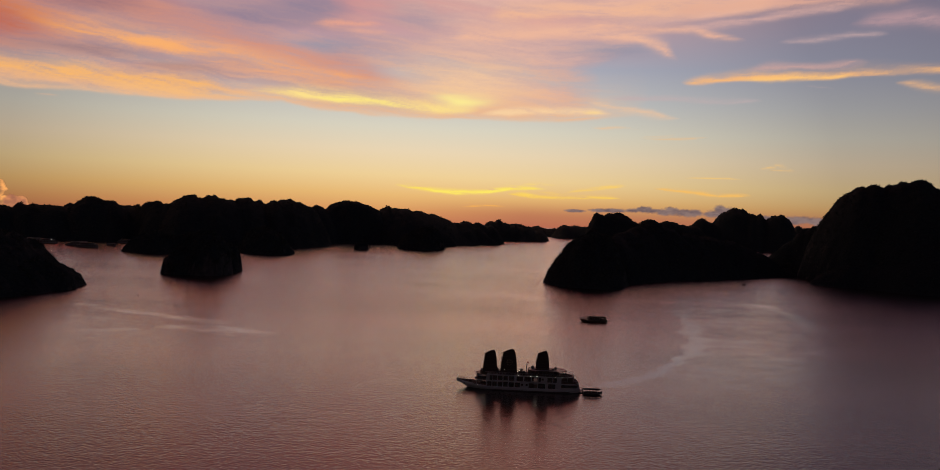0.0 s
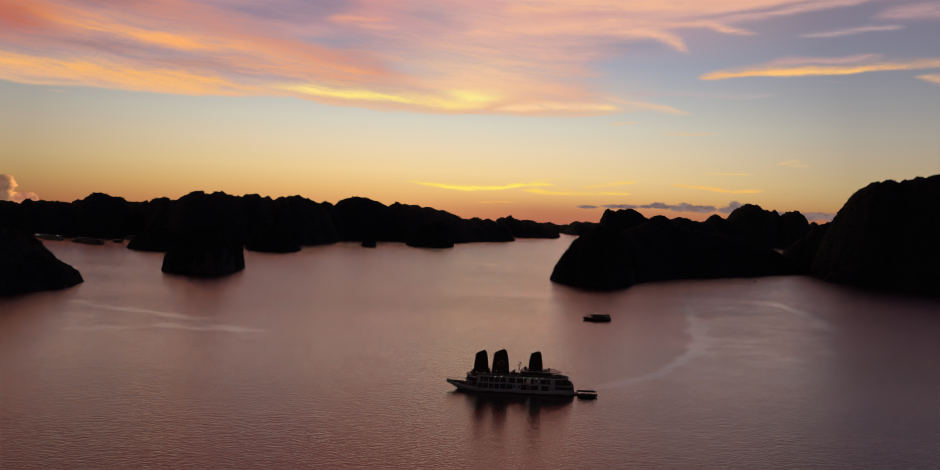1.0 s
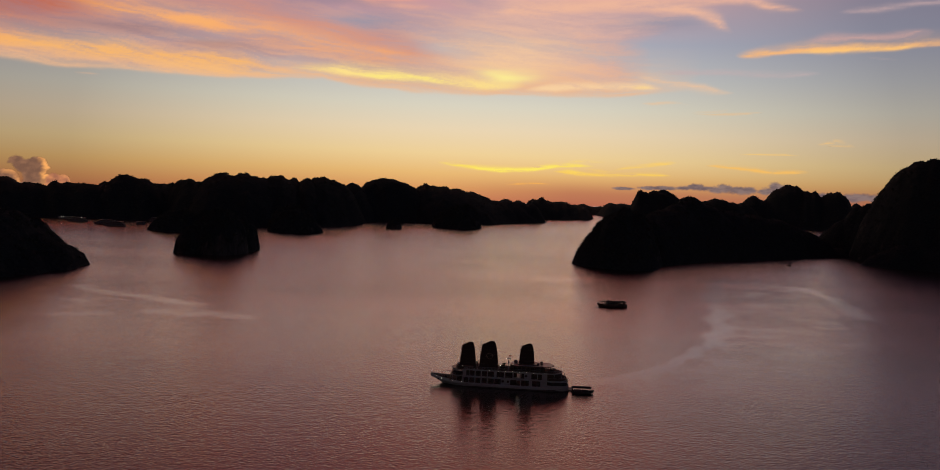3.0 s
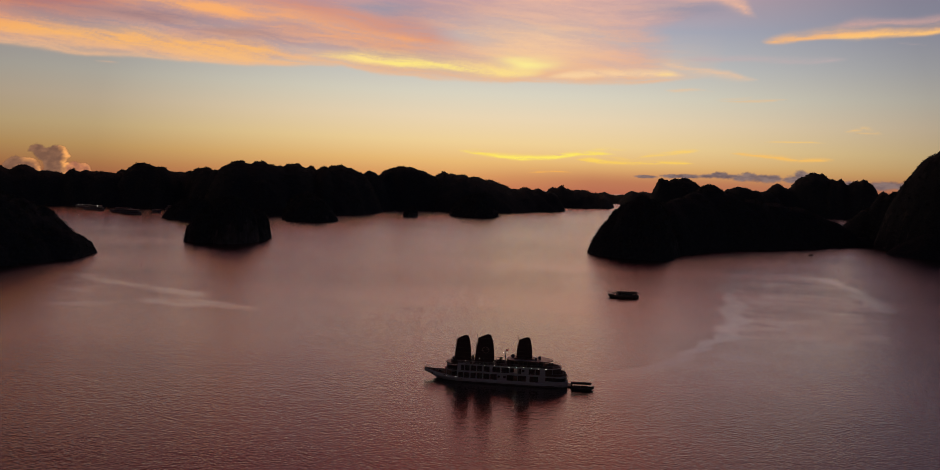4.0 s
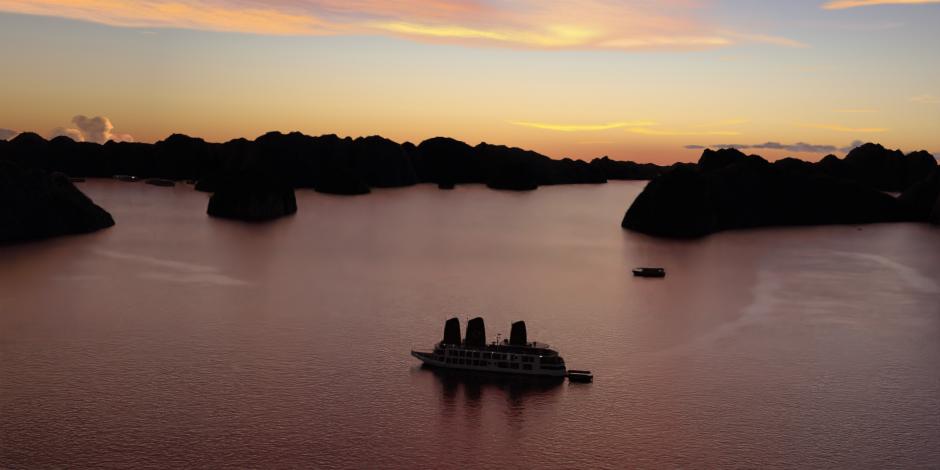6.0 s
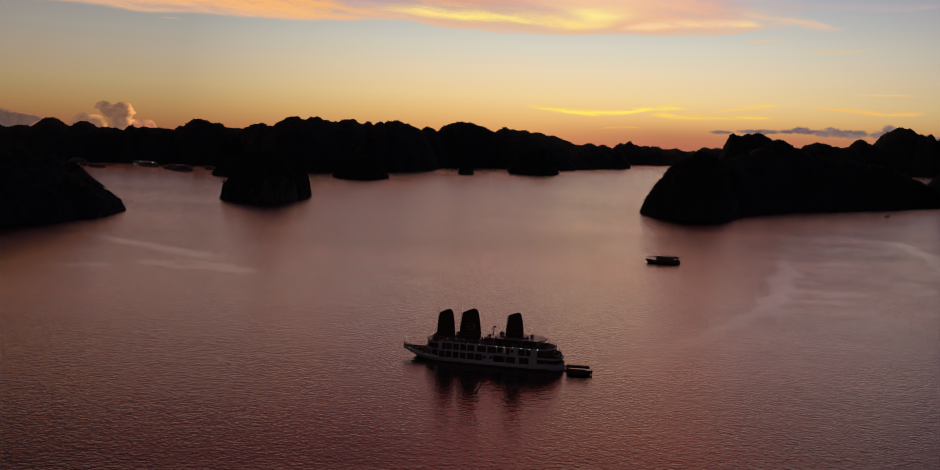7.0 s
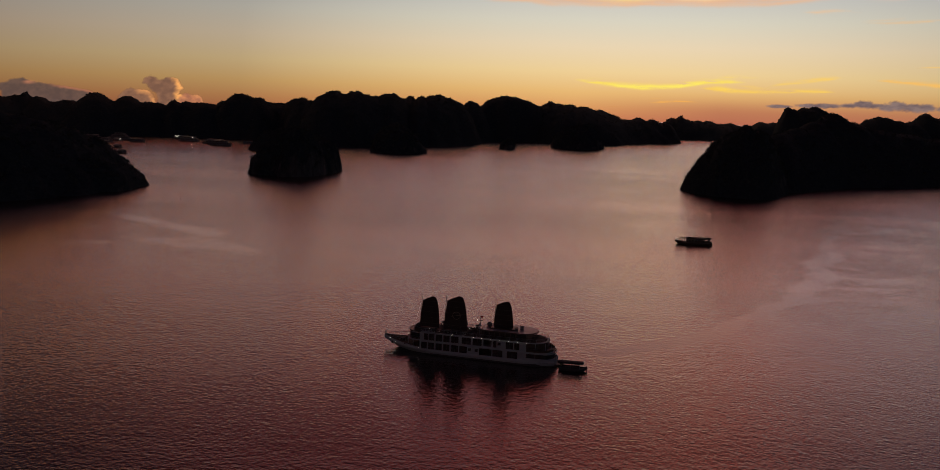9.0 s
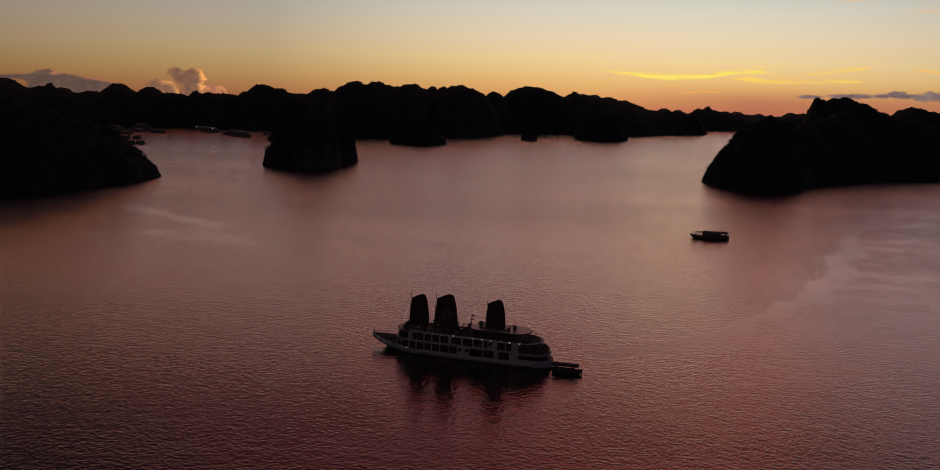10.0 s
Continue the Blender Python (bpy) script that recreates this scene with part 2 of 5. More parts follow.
def sea():
    """One sheet of water to the horizon, finest where the slicks lie."""
    r = 4950.0
    ax = np.concatenate([[-r, -3400, -2400, -1800, -1500], np.arange(-1300, 40, 7.0), np.arange(40, 310, 3.0), np.arange(310, 1300, 7.0), [1500, 1800, 2400, 3400, r]])
    ay = np.concatenate([[-r, -3000, -1600, -700, -300], np.arange(-100, 370, 7.0), np.arange(370, 920, 3.5), np.arange(920, 2500, 7.0), [2700, 3000, 3500, 4200, r]])
    gx, gy = np.meshgrid(ax, ay)
    slick = np.zeros(gx.shape)
    wx = gx + (fbm(gx / 30, gy / 30, 401, 3) - 0.5) * 13 + (fbm(gx / 8, gy / 8, 403, 2) - 0.5) * 4
    wy = gy + (fbm(gx / 30, gy / 30, 411, 3) - 0.5) * 16 + (fbm(gx / 8, gy / 8, 413, 2) - 0.5) * 6
    for half, most, line in SLICKS:
        p = np.array(line, dtype=float)
        for a, b in zip(p[:-1], p[1:]):
            u = np.clip(((wx - a[0]) * (b[0] - a[0]) + (wy - a[1]) * (b[1] - a[1])) / ((b - a) ** 2).sum(), 0, 1)
            d = np.hypot(wx - a[0] - u * (b[0] - a[0]), wy - a[1] - u * (b[1] - a[1]))
            slick = np.maximum(slick, most * np.exp(-(d / half) ** 2))
    # inside the ring the sea is calmer all over
    inside, q = np.zeros(gx.shape, dtype=bool), np.array(SHEEN, dtype=float)
    for a, b in zip(q, np.roll(q, -1, 0)):
        cut = (a[1] > wy) != (b[1] > wy)
        inside ^= cut & (wx < a[0] + (b[0] - a[0]) * (wy - a[1]) / (b[1] - a[1] + 1e-9))
    slick = np.maximum(slick, 0.37 * inside)
    idx = np.arange(gx.size).reshape(gx.shape)
    quads = np.stack([idx[:-1, :-1], idx[:-1, 1:], idx[1:, 1:], idx[1:, :-1]], -1).reshape(-1, 4)
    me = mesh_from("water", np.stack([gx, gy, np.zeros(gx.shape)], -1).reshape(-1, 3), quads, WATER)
    me.attributes.new("slick", "FLOAT", "POINT").data.foreach_set("value", slick.astype(np.float32).ravel())
    return tagged(new("water", me), "calm rippled dark sea reflecting the pink dusk sky", "sea", kind="structure")


sea()


# ---------------------------------------------------------------- karst islands
def tree_cover(ob, p, base, crown, seed):
    """Loose crowns of single leaf clumps on the points p."""
    rng = np.random.default_rng(seed)
    leaves = 22
    size = crown * rng.uniform(0.6, 1.35, len(p))
    off = rng.normal(size=(len(p), leaves, 3))
    off /= np.linalg.norm(off, axis=2, keepdims=True)
    off *= rng.uniform(0.35, 1.0, (len(p), leaves, 1)) * size[:, None, None] * np.array([1.0, 1.0, 0.85])
    mid = (p[:, None, :] + off + np.array([0, 0, 1.0]) * size[:, None, None] * 0.35).reshape(-1, 3)
    s = np.repeat(size, leaves)[:, None] * rng.uniform(0.2, 0.42, (len(mid), 1))
    a = rng.normal(size=(len(mid), 3))
    a /= np.linalg.norm(a, axis=1, keepdims=True)
    b = np.cross(a, rng.normal(size=(len(mid), 3)))
    b /= np.linalg.norm(b, axis=1, keepdims=True)
    v = np.stack([mid + a * s, mid + b * s * 0.7, mid - a * s, mid - b * s * 0.7], 1).reshape(-1, 3) - base
    f = np.arange(len(v)).reshape(-1, 4)
    tree = new("tree_cover", mesh_from("tree_cover", v, f, LEAF))
    tree.parent = ob
    tagged(tree, "dense low trees and scrub clinging to the rock", kind="stuff")


def karst(label, domes, step, seed, trees=0, crown=2.6, rough=1.0, name="karst_island"):
    """An island of rounded limestone hills. domes, in plan units: x, y, height, half width, half depth, steepness (lower is steeper)."""
    d = np.array(domes, dtype=float)
    d[:, :5] *= PLAN
    pad = 1.25
    x0, x1 = (d[:, 0] - d[:, 3] * pad).min(), (d[:, 0] + d[:, 3] * pad).max()
    y0, y1 = (d[:, 1] - d[:, 4] * pad).min(), (d[:, 1] + d[:, 4] * pad).max()
    nx, ny = int((x1 - x0) / step) + 2, int((y1 - y0) / step) + 2
    gx, gy = np.meshgrid(x0 + step * np.arange(nx), y0 + step * np.arange(ny))

    def surface(px, py):
        wx = px + rough * ((fbm(px / 38, py / 38, seed, 4) - 0.5) * 26 + (fbm(px / 9, py / 9, seed + 50, 3) - 0.5) * 7)
        wy = py + rough * ((fbm(px / 38, py / 38, seed + 9, 4) - 0.5) * 26 + (fbm(px / 9, py / 9, seed + 70, 3) - 0.5) * 7)
        z = np.full(px.shape, -6.0)
        for cx, cy, h, rx, ry, q in d:
            e = np.hypot((wx - cx) / rx, (wy - cy) / ry)
            top = (h + 3) * np.clip(1 - e ** 1.8, 0, 1) ** q - 3
            z = np.maximum(z, np.where(e < 1, top, -3 - 8 * (e - 1)))
        lift = np.clip((z + 1) / 12, 0, 1)
        grain = max(1.0, step / 3.2)
        canopy = (fbm(px / 5.5 / grain, py / 5.5 / grain, seed + 21, 3, 0.6) - 0.45) * 5.5 * grain + (fbm(px / 16 / grain, py / 16 / grain, seed + 33, 2) - 0.5) * 9 * grain
        return z + lift * canopy * rough

    gz = surface(gx, gy)
    keep = gz > -5.5
    cell = keep[:-1, :-1] | keep[1:, :-1] | keep[:-1, 1:] | keep[1:, 1:]
    idx = np.arange(nx * ny).reshape(ny, nx)
    quads = np.stack([idx[:-1, :-1], idx[:-1, 1:], idx[1:, 1:], idx[1:, :-1]], -1)[cell]
    used = np.unique(quads)
    remap = np.zeros(nx * ny, dtype=np.int64)
    remap[used] = np.arange(len(used))
    verts = np.stack([gx, gy, gz], -1).reshape(-1, 3)[used]
    base = np.array([d[0, 0], d[0, 1], 0.0])
    ob = new(name, mesh_from(name, verts - base, remap[quads], FOREST, True))
    ob.location = base
    tagged(ob, label, "island")
    if trees:
        k = np.random.default_rng(seed).integers(0, len(verts), trees * 3)
        p = verts[k] + np.concatenate([np.random.default_rng(seed + 1).uniform(-step, step, (len(k), 2)), np.zeros((len(k), 1))], 1)
        p[:, 2] = surface(p[:, 0], p[:, 1])
        tree_cover(ob, p[p[:, 2] > 2.5][:trees], base, crown, seed)
    return ob


karst("near wooded headland sloping down to a rocky nose in the water",
      [(-355.6, 578.2, 45.9, 85.4, 107.8, 0.85), (-426.2, 581.4, 39.7, 86.3, 126.9, 0.8), (-310.1, 603.3, 19.4, 42.7, 47.8, 0.5), (-501.6, 566.2, 44.7, 103.4, 134.8, 0.8)], 3.0, 3, 2600, 1.9)
karst("small steep round-topped limestone islet covered in scrub",
      [(-236.2, 774.9, 36.7, 25.4, 41.7, 0.38), (-226.1, 787.3, 29.6, 16.3, 35.6, 0.4), (-248.3, 763.4, 25.5, 17.3, 27.4, 0.4)], 2.4, 11, 700, 1.9)
karst("low dark wooded islet half hidden behind a steeper one",
      [(-373.3, 1032.0, 22.2, 37.3, 32.3, 0.6), (-347.4, 1040.1, 19.2, 31.3, 28.3, 0.6)], 3.0, 17, 240)
karst("low wooded islet lying before the far mountains",
      [(-258.5, 1113.2, 27.3, 31.3, 40.4, 0.6), (-270.7, 1128.3, 32.4, 28.3, 38.4, 0.6)], 3.0, 19, 260)
karst("tiny lone rock islet with a rounded top",
      [(-158.4, 1297.0, 13.1, 12.1, 14.1, 0.4)], 2.0, 23, 60, 2.0, 0.6)
karst("low dark wooded islet at the foot of the far mountains",
      [(-71.4, 1394.7, 31.4, 36.3, 34.3, 0.55), (-61.3, 1408.9, 37.4, 28.3, 34.3, 0.6)], 3.0, 29, 220)

def massif(label, peaks, step, seed, rough=1.0, trees=0, crown=2.0, name="mountain_range"):
    """Joined limestone peaks. peaks, in metres: x, y, height, half width ten metres below the top, depth down to the sea in front and behind."""
    d = np.array(peaks, dtype=float)
    mid = np.array([46.0, 70.0])  # slopes face the middle of the bay
    reach = np.maximum(d[:, 3] * (np.maximum(d[:, 2], 10) / 10) ** 0.556, np.maximum(d[:, 4], d[:, 5])) + 25
    x0, x1, y0, y1 = (d[:, 0] - reach).min(), (d[:, 0] + reach).max(), (d[:, 1] - reach).min(), (d[:, 1] + reach).max()
    nx, ny = int((x1 - x0) / step) + 2, int((y1 - y0) / step) + 2
    gx, gy = np.meshgrid(x0 + step * np.arange(nx), y0 + step * np.arange(ny))

    def surface(px, py):
        wx = px + rough * ((fbm(px / 40, py / 40, seed, 3) - 0.5) * 9 + (fbm(px / 9, py / 9, seed + 50, 3) - 0.5) * 4)
        wy = py + rough * ((fbm(px / 40, py / 40, seed + 9, 3) - 0.5) * 30 + (fbm(px / 9, py / 9, seed + 70, 3) - 0.5) * 7)
        total = np.zeros(px.shape)
        for cx, cy, h, r, front, back in d:
            b = math.atan2(cx - mid[0], cy - mid[1])
            u = (wx - cx) * math.cos(b) - (wy - cy) * math.sin(b)
            v = (wx - cx) * math.sin(b) + (wy - cy) * math.cos(b)
            v = np.where(v < 0, -v / front, v / back)
            total += np.exp(np.clip(h - 1.2 - 10 * (np.abs(u) / (1.15 * r)) ** 1.9 - (h + 4) * np.where(v < 1, v ** 2.4, 1 + 2.4 * (v - 1)), -30, 400) / 3.0)
        z = 3.0 * np.log(total + 0.13)
        lift = np.clip((z + 1) / 12, 0, 1)
        return z + lift * rough * ((fbm(px / 7, py / 7, seed + 21, 3, 0.6) - 0.5) * 3.2 + (np.abs(2 * fbm(px / 45, py / 45, seed + 33, 3) - 1) - 0.3) * 3)

    gz = np.maximum(surface(gx, gy), -6)
    keep = gz > -5.5
    cell = keep[:-1, :-1] | keep[1:, :-1] | keep[:-1, 1:] | keep[1:, 1:]
    idx = np.arange(nx * ny).reshape(ny, nx)
    quads = np.stack([idx[:-1, :-1], idx[:-1, 1:], idx[1:, 1:], idx[1:, :-1]], -1)[cell]
    used = np.unique(quads)
    remap = np.zeros(nx * ny, dtype=np.int64)
    remap[used] = np.arange(len(used))
    verts = np.stack([gx, gy, gz], -1).reshape(-1, 3)[used]
    base = np.array([d[:, 0].mean(), d[:, 1].mean(), 0.0])
    ob = new(name, mesh_from(name, verts - base, remap[quads], FOREST, True))
    ob.location = base
    tagged(ob, label, "mountains")
    if trees:
        rng = np.random.default_rng(seed)
        p = verts[rng.integers(0, len(verts), trees * 4)] + np.concatenate([rng.uniform(-step, step, (trees * 4, 2)), np.zeros((trees * 4, 1))], 1)
        p[:, 2] = surface(p[:, 0], p[:, 1])
        tree_cover(ob, p[p[:, 2] > 12][:trees] - (0, 0, 0.8), base, crown, seed)
    return ob


massif("long wooded limestone island with a steep point",
       [(98, 993, 8.2, 4.9, 8, 40), (103, 993, 19.4, 6.6, 27, 60), (113, 995, 34.3, 7.4, 46, 70), (124, 1004, 45.9, 8.3, 62, 80), (130, 1004, 53.2, 7.4, 73, 80), (139, 1008, 57.3, 8.3, 79, 80), (149, 1014, 64.0, 6.7, 87, 90), (162, 1019, 59.9, 10.8, 94, 90), (160, 948, 6.3, 17.7, 21, 40), (175, 945, 2.6, 7.2, 8, 20)], 3.0, 31, 0.8, 1500, 1.7)
massif("wooded limestone hills stretching behind a steep point",
       [(190, 1102, 55.5, 15.6, 90, 90), (212, 1140, 61.2, 17.6, 95, 95), (237, 1186, 68.8, 16.2, 105, 105), (262, 1233, 78.5, 15.6, 120, 120), (285, 1238, 68.4, 18.4, 120, 120), (319, 1251, 61.6, 22.2, 110, 110), (355, 1273, 57.8, 22.5, 95, 95), (393, 1294, 52.2, 20.8, 80, 80), (425, 1306, 43.3, 17.2, 70, 70), (450, 1308, 34.4, 15.3, 60, 60), (472, 1312, 22.8, 13.4, 50, 50), (501, 1323, 12.5, 19.3, 50, 50)], 3.5, 33, 0.8, 1800, 1.8)
massif("large steep wooded island with a double summit",
       [(507, 1390, 34.5, 12.2, 40, 40), (522, 1385, 52.8, 12.2, 50, 50), (538, 1379, 73.9, 9.1, 60, 60), (550, 1363, 78.6, 10.1, 70, 70), (558, 1338, 88.7, 10.0, 90, 90), (565, 1313, 108.6, 13.0, 130, 130), (580, 1307, 131.0, 13.0, 160, 160), (593, 1301, 141.5, 12.0, 180, 180), (609, 1294, 145.1, 11.0, 190, 190), (631, 1283, 144.4, 12.0, 200, 200), (647, 1276, 149.7, 12.0, 210, 210), (665, 1266, 153.3, 14.0, 220, 220), (683, 1256, 140.6, 18.0, 220, 220), (704, 1233, 123.8, 25.9, 220, 220)], 3.5, 43, 0.8, 2600, 2.0)
massif("low wooded foot of a large island",
       [(474, 1156, 5.4, 8.5, 17, 40), (497, 1167, 16.2, 15.1, 42, 60), (525, 1169, 29.5, 20.9, 62, 80), (559, 1173, 39.0, 24.9, 83, 90), (589, 1151, 45.5, 28.6, 94, 100), (618, 1116, 52.4, 32.3, 104, 110), (671, 1114, 54.8, 38.3, 114, 110)], 3.5, 45, 0.8, 900, 1.9)
massif("long chain of dark wooded limestone mountains along the far shore",
       [(-1142, 1349, 58.3, 32.5, 150, 150), (-1096, 1394, 71.8, 28.2, 150, 150), (-1052, 1407, 55.9, 21.6, 130, 130), (-1049, 1437, 59.5, 15.2, 110, 110), (-1037, 1447, 65.3, 7.6, 110, 110), (-1008, 1446, 58.9, 15.1, 120, 120), (-890, 1441, 68.6, 20.3, 140, 140), (-848, 1469, 65.5, 16.0, 120, 120), (-815, 1478, 56.7, 17.0, 100, 100), (-800, 1487, 55.2, 14.9, 90, 90), (-776, 1501, 61.0, 9.6, 100, 100), (-762, 1521, 59.0, 14.9, 100, 100), (-745, 1530, 57.7, 14.9, 100, 100), (-730, 1583, 61.9, 9.7, 140, 140), (-723, 1519, 57.4, 26.5, 90, 90), (-988, 1437, 54.2, 15.0, 130, 130), (-968, 1441, 49.8, 15.0, 120, 120), (-948, 1444, 54.6, 14.9, 120, 120)], 5.0, 47, 0.8, 2200, 1.9)
massif("double-domed wooded hill at the edge of the far shore",
       [(-677, 1554, 76.6, 20.2, 110, 110), (-646, 1558, 70.9, 14.9, 110, 110), (-647, 1602, 62.0, 15.0, 120, 120), (-646, 1645, 61.8, 15.2, 160, 160), (-639, 1670, 64.5, 5.4, 170, 170), (-566, 1571, 73.5, 12.7, 130, 130), (-584, 1575, 69.7, 9.5, 110, 110), (-541, 1560, 69.1, 10.5, 130, 130)], 5.0, 49, 0.8, 1300, 1.9)
massif("broad rounded mountains forming the skyline over the bay",
       [(-516, 1537, 78.2, 12.5, 190, 190), (-507, 1551, 85.1, 9.4, 200, 200), (-497, 1555, 87.1, 9.4, 200, 200), (-482, 1560, 81.5, 10.4, 200, 200), (-473, 1574, 86.3, 8.4, 210, 210), (-463, 1577, 87.8, 8.4, 210, 210), (-449, 1582, 82.5, 10.5, 200, 200), (-438, 1596, 81.0, 9.4, 200, 200), (-428, 1620, 85.0, 9.5, 200, 200), (-416, 1624, 87.1, 9.5, 200, 200), (-406, 1648, 78.4, 9.5, 220, 220), (-426, 1767, 83.2, 8.8, 260, 260), (-377, 1677, 83.3, 12.8, 210, 210)], 5.0, 53, 0.8, 1800, 1.9)
massif("rounded wooded mountains running on along the bay",
       [(-367, 1700, 85.1, 9.7, 210, 210), (-354, 1713, 87.0, 11.8, 220, 220), (-337, 1718, 81.3, 14.0, 200, 200), (-318, 1712, 74.5, 15.0, 150, 150), (-320, 1834, 77.0, 15.5, 120, 120), (-299, 1899, 78.9, 11.2, 120, 120), (-288, 1922, 86.0, 15.8, 130, 130), (-269, 1925, 91.3, 19.2, 130, 130), (-249, 1939, 89.0, 16.9, 130, 130), (-228, 1942, 83.3, 15.8, 120, 120), (-209, 1944, 74.9, 15.8, 120, 120)], 5.0, 57, 0.8, 1500, 2.0)
massif("lower wooded hills running out into the bay",
       [(-185, 2018, 83.6, 8.0, 200, 200), (-196, 2017, 77.1, 10.3, 200, 200), (-169, 2030, 78.9, 12.7, 230, 230), (-146, 2032, 77.8, 16.1, 240, 240), (-115, 2045, 73.5, 18.5, 250, 250), (-84, 2068, 67.1, 18.5, 260, 260), (-59, 2089, 57.6, 18.6, 260, 260), (-30, 2121, 48.6, 18.7, 230, 230), (-4, 2151, 53.6, 15.3, 210, 210), (27, 2172, 50.3, 18.9, 180, 180), (59, 2152, 44.7, 14.1, 110, 110)], 6.0, 59, 0.8, 1200, 2.2)
massif("low jagged hills beyond the end of a long shore",
       [(70, 2492, 52.1, 13.9, 150, 150), (92, 2492, 59.6, 7.6, 140, 140), (109, 2491, 49.5, 15.1, 140, 140), (137, 2500, 47.2, 15.2, 140, 140), (164, 2509, 43.2, 12.7, 150, 150), (185, 2528, 37.8, 12.7, 150, 150), (215, 2546, 36.2, 12.7, 160, 160)], 7.0, 61, 0.8, 500, 2.4)
massif("distant hills low on the horizon",
       [(144, 3071, 35.1, 27.7, 120, 120), (182, 3069, 39.8, 22.2, 120, 120), (219, 3067, 32.1, 25.0, 120, 120), (250, 3065, 36.5, 19.4, 120, 120), (284, 3113, 27.8, 28.0, 120, 120), (321, 3110, 29.4, 25.2, 120, 120), (337, 2958, 44.9, 17.8, 120, 120), (376, 3004, 43.8, 24.8, 120, 120), (418, 2999, 41.7, 33.1, 120, 120), (485, 2990, 42.6, 35.8, 120, 120)], 9.0, 63, 0.8, 300, 2.8)
massif("twin-peaked mountain behind a long island",
       [(303, 2016, 88.8, 6.9, 110, 110), (296, 2016, 71.3, 8.0, 110, 110), (314, 2019, 83.9, 10.3, 120, 120), (334, 2026, 87.4, 11.5, 130, 130), (356, 2033, 90.9, 16.2, 140, 140), (371, 2031, 82.2, 16.2, 140, 140), (391, 2027, 69.8, 18.5, 140, 140)], 5.0, 37, 0.7, 900, 2.0)
massif("low rounded hill between two higher mountains",
       [(532, 2372, 68.5, 14.9, 130, 130), (552, 2368, 75.5, 14.9, 130, 130), (570, 2363, 72.5, 12.4, 130, 130), (591, 2359, 66.5, 17.4, 130, 130), (642, 2449, 65.6, 20.3, 150, 150)], 6.0, 39, 0.7, 500, 2.2)
massif("cluster of tall rounded limestone peaks across the channel",
       [(702, 2568, 87.2, 16.9, 160, 160), (735, 2580, 75.0, 18.2, 170, 170), (786, 2617, 109.7, 15.8, 190, 190), (814, 2620, 122.7, 17.1, 200, 200), (836, 2613, 120.2, 11.8, 200, 200), (850, 2608, 107.2, 13.2, 200, 200), (859, 2585, 106.8, 9.2, 190, 190), (878, 2578, 107.5, 9.2, 190, 190), (905, 2580, 94.5, 10.5, 190, 190), (919, 2575, 105.0, 11.8, 190, 190), (937, 2569, 108.3, 10.5, 190, 190), (952, 2563, 97.3, 10.5, 190, 190)], 7.0, 41, 0.7, 900, 2.4)
massif("small far hill glimpsed between two islands",
       [(1110, 2878, 78.3, 11.1, 120, 120), (1137, 2868, 72.1, 12.5, 120, 120), (1161, 2858, 77.0, 16.6, 120, 120), (1211, 2838, 83.1, 30.5, 140, 140)], 9.0, 44, 0.7, 200, 2.8)


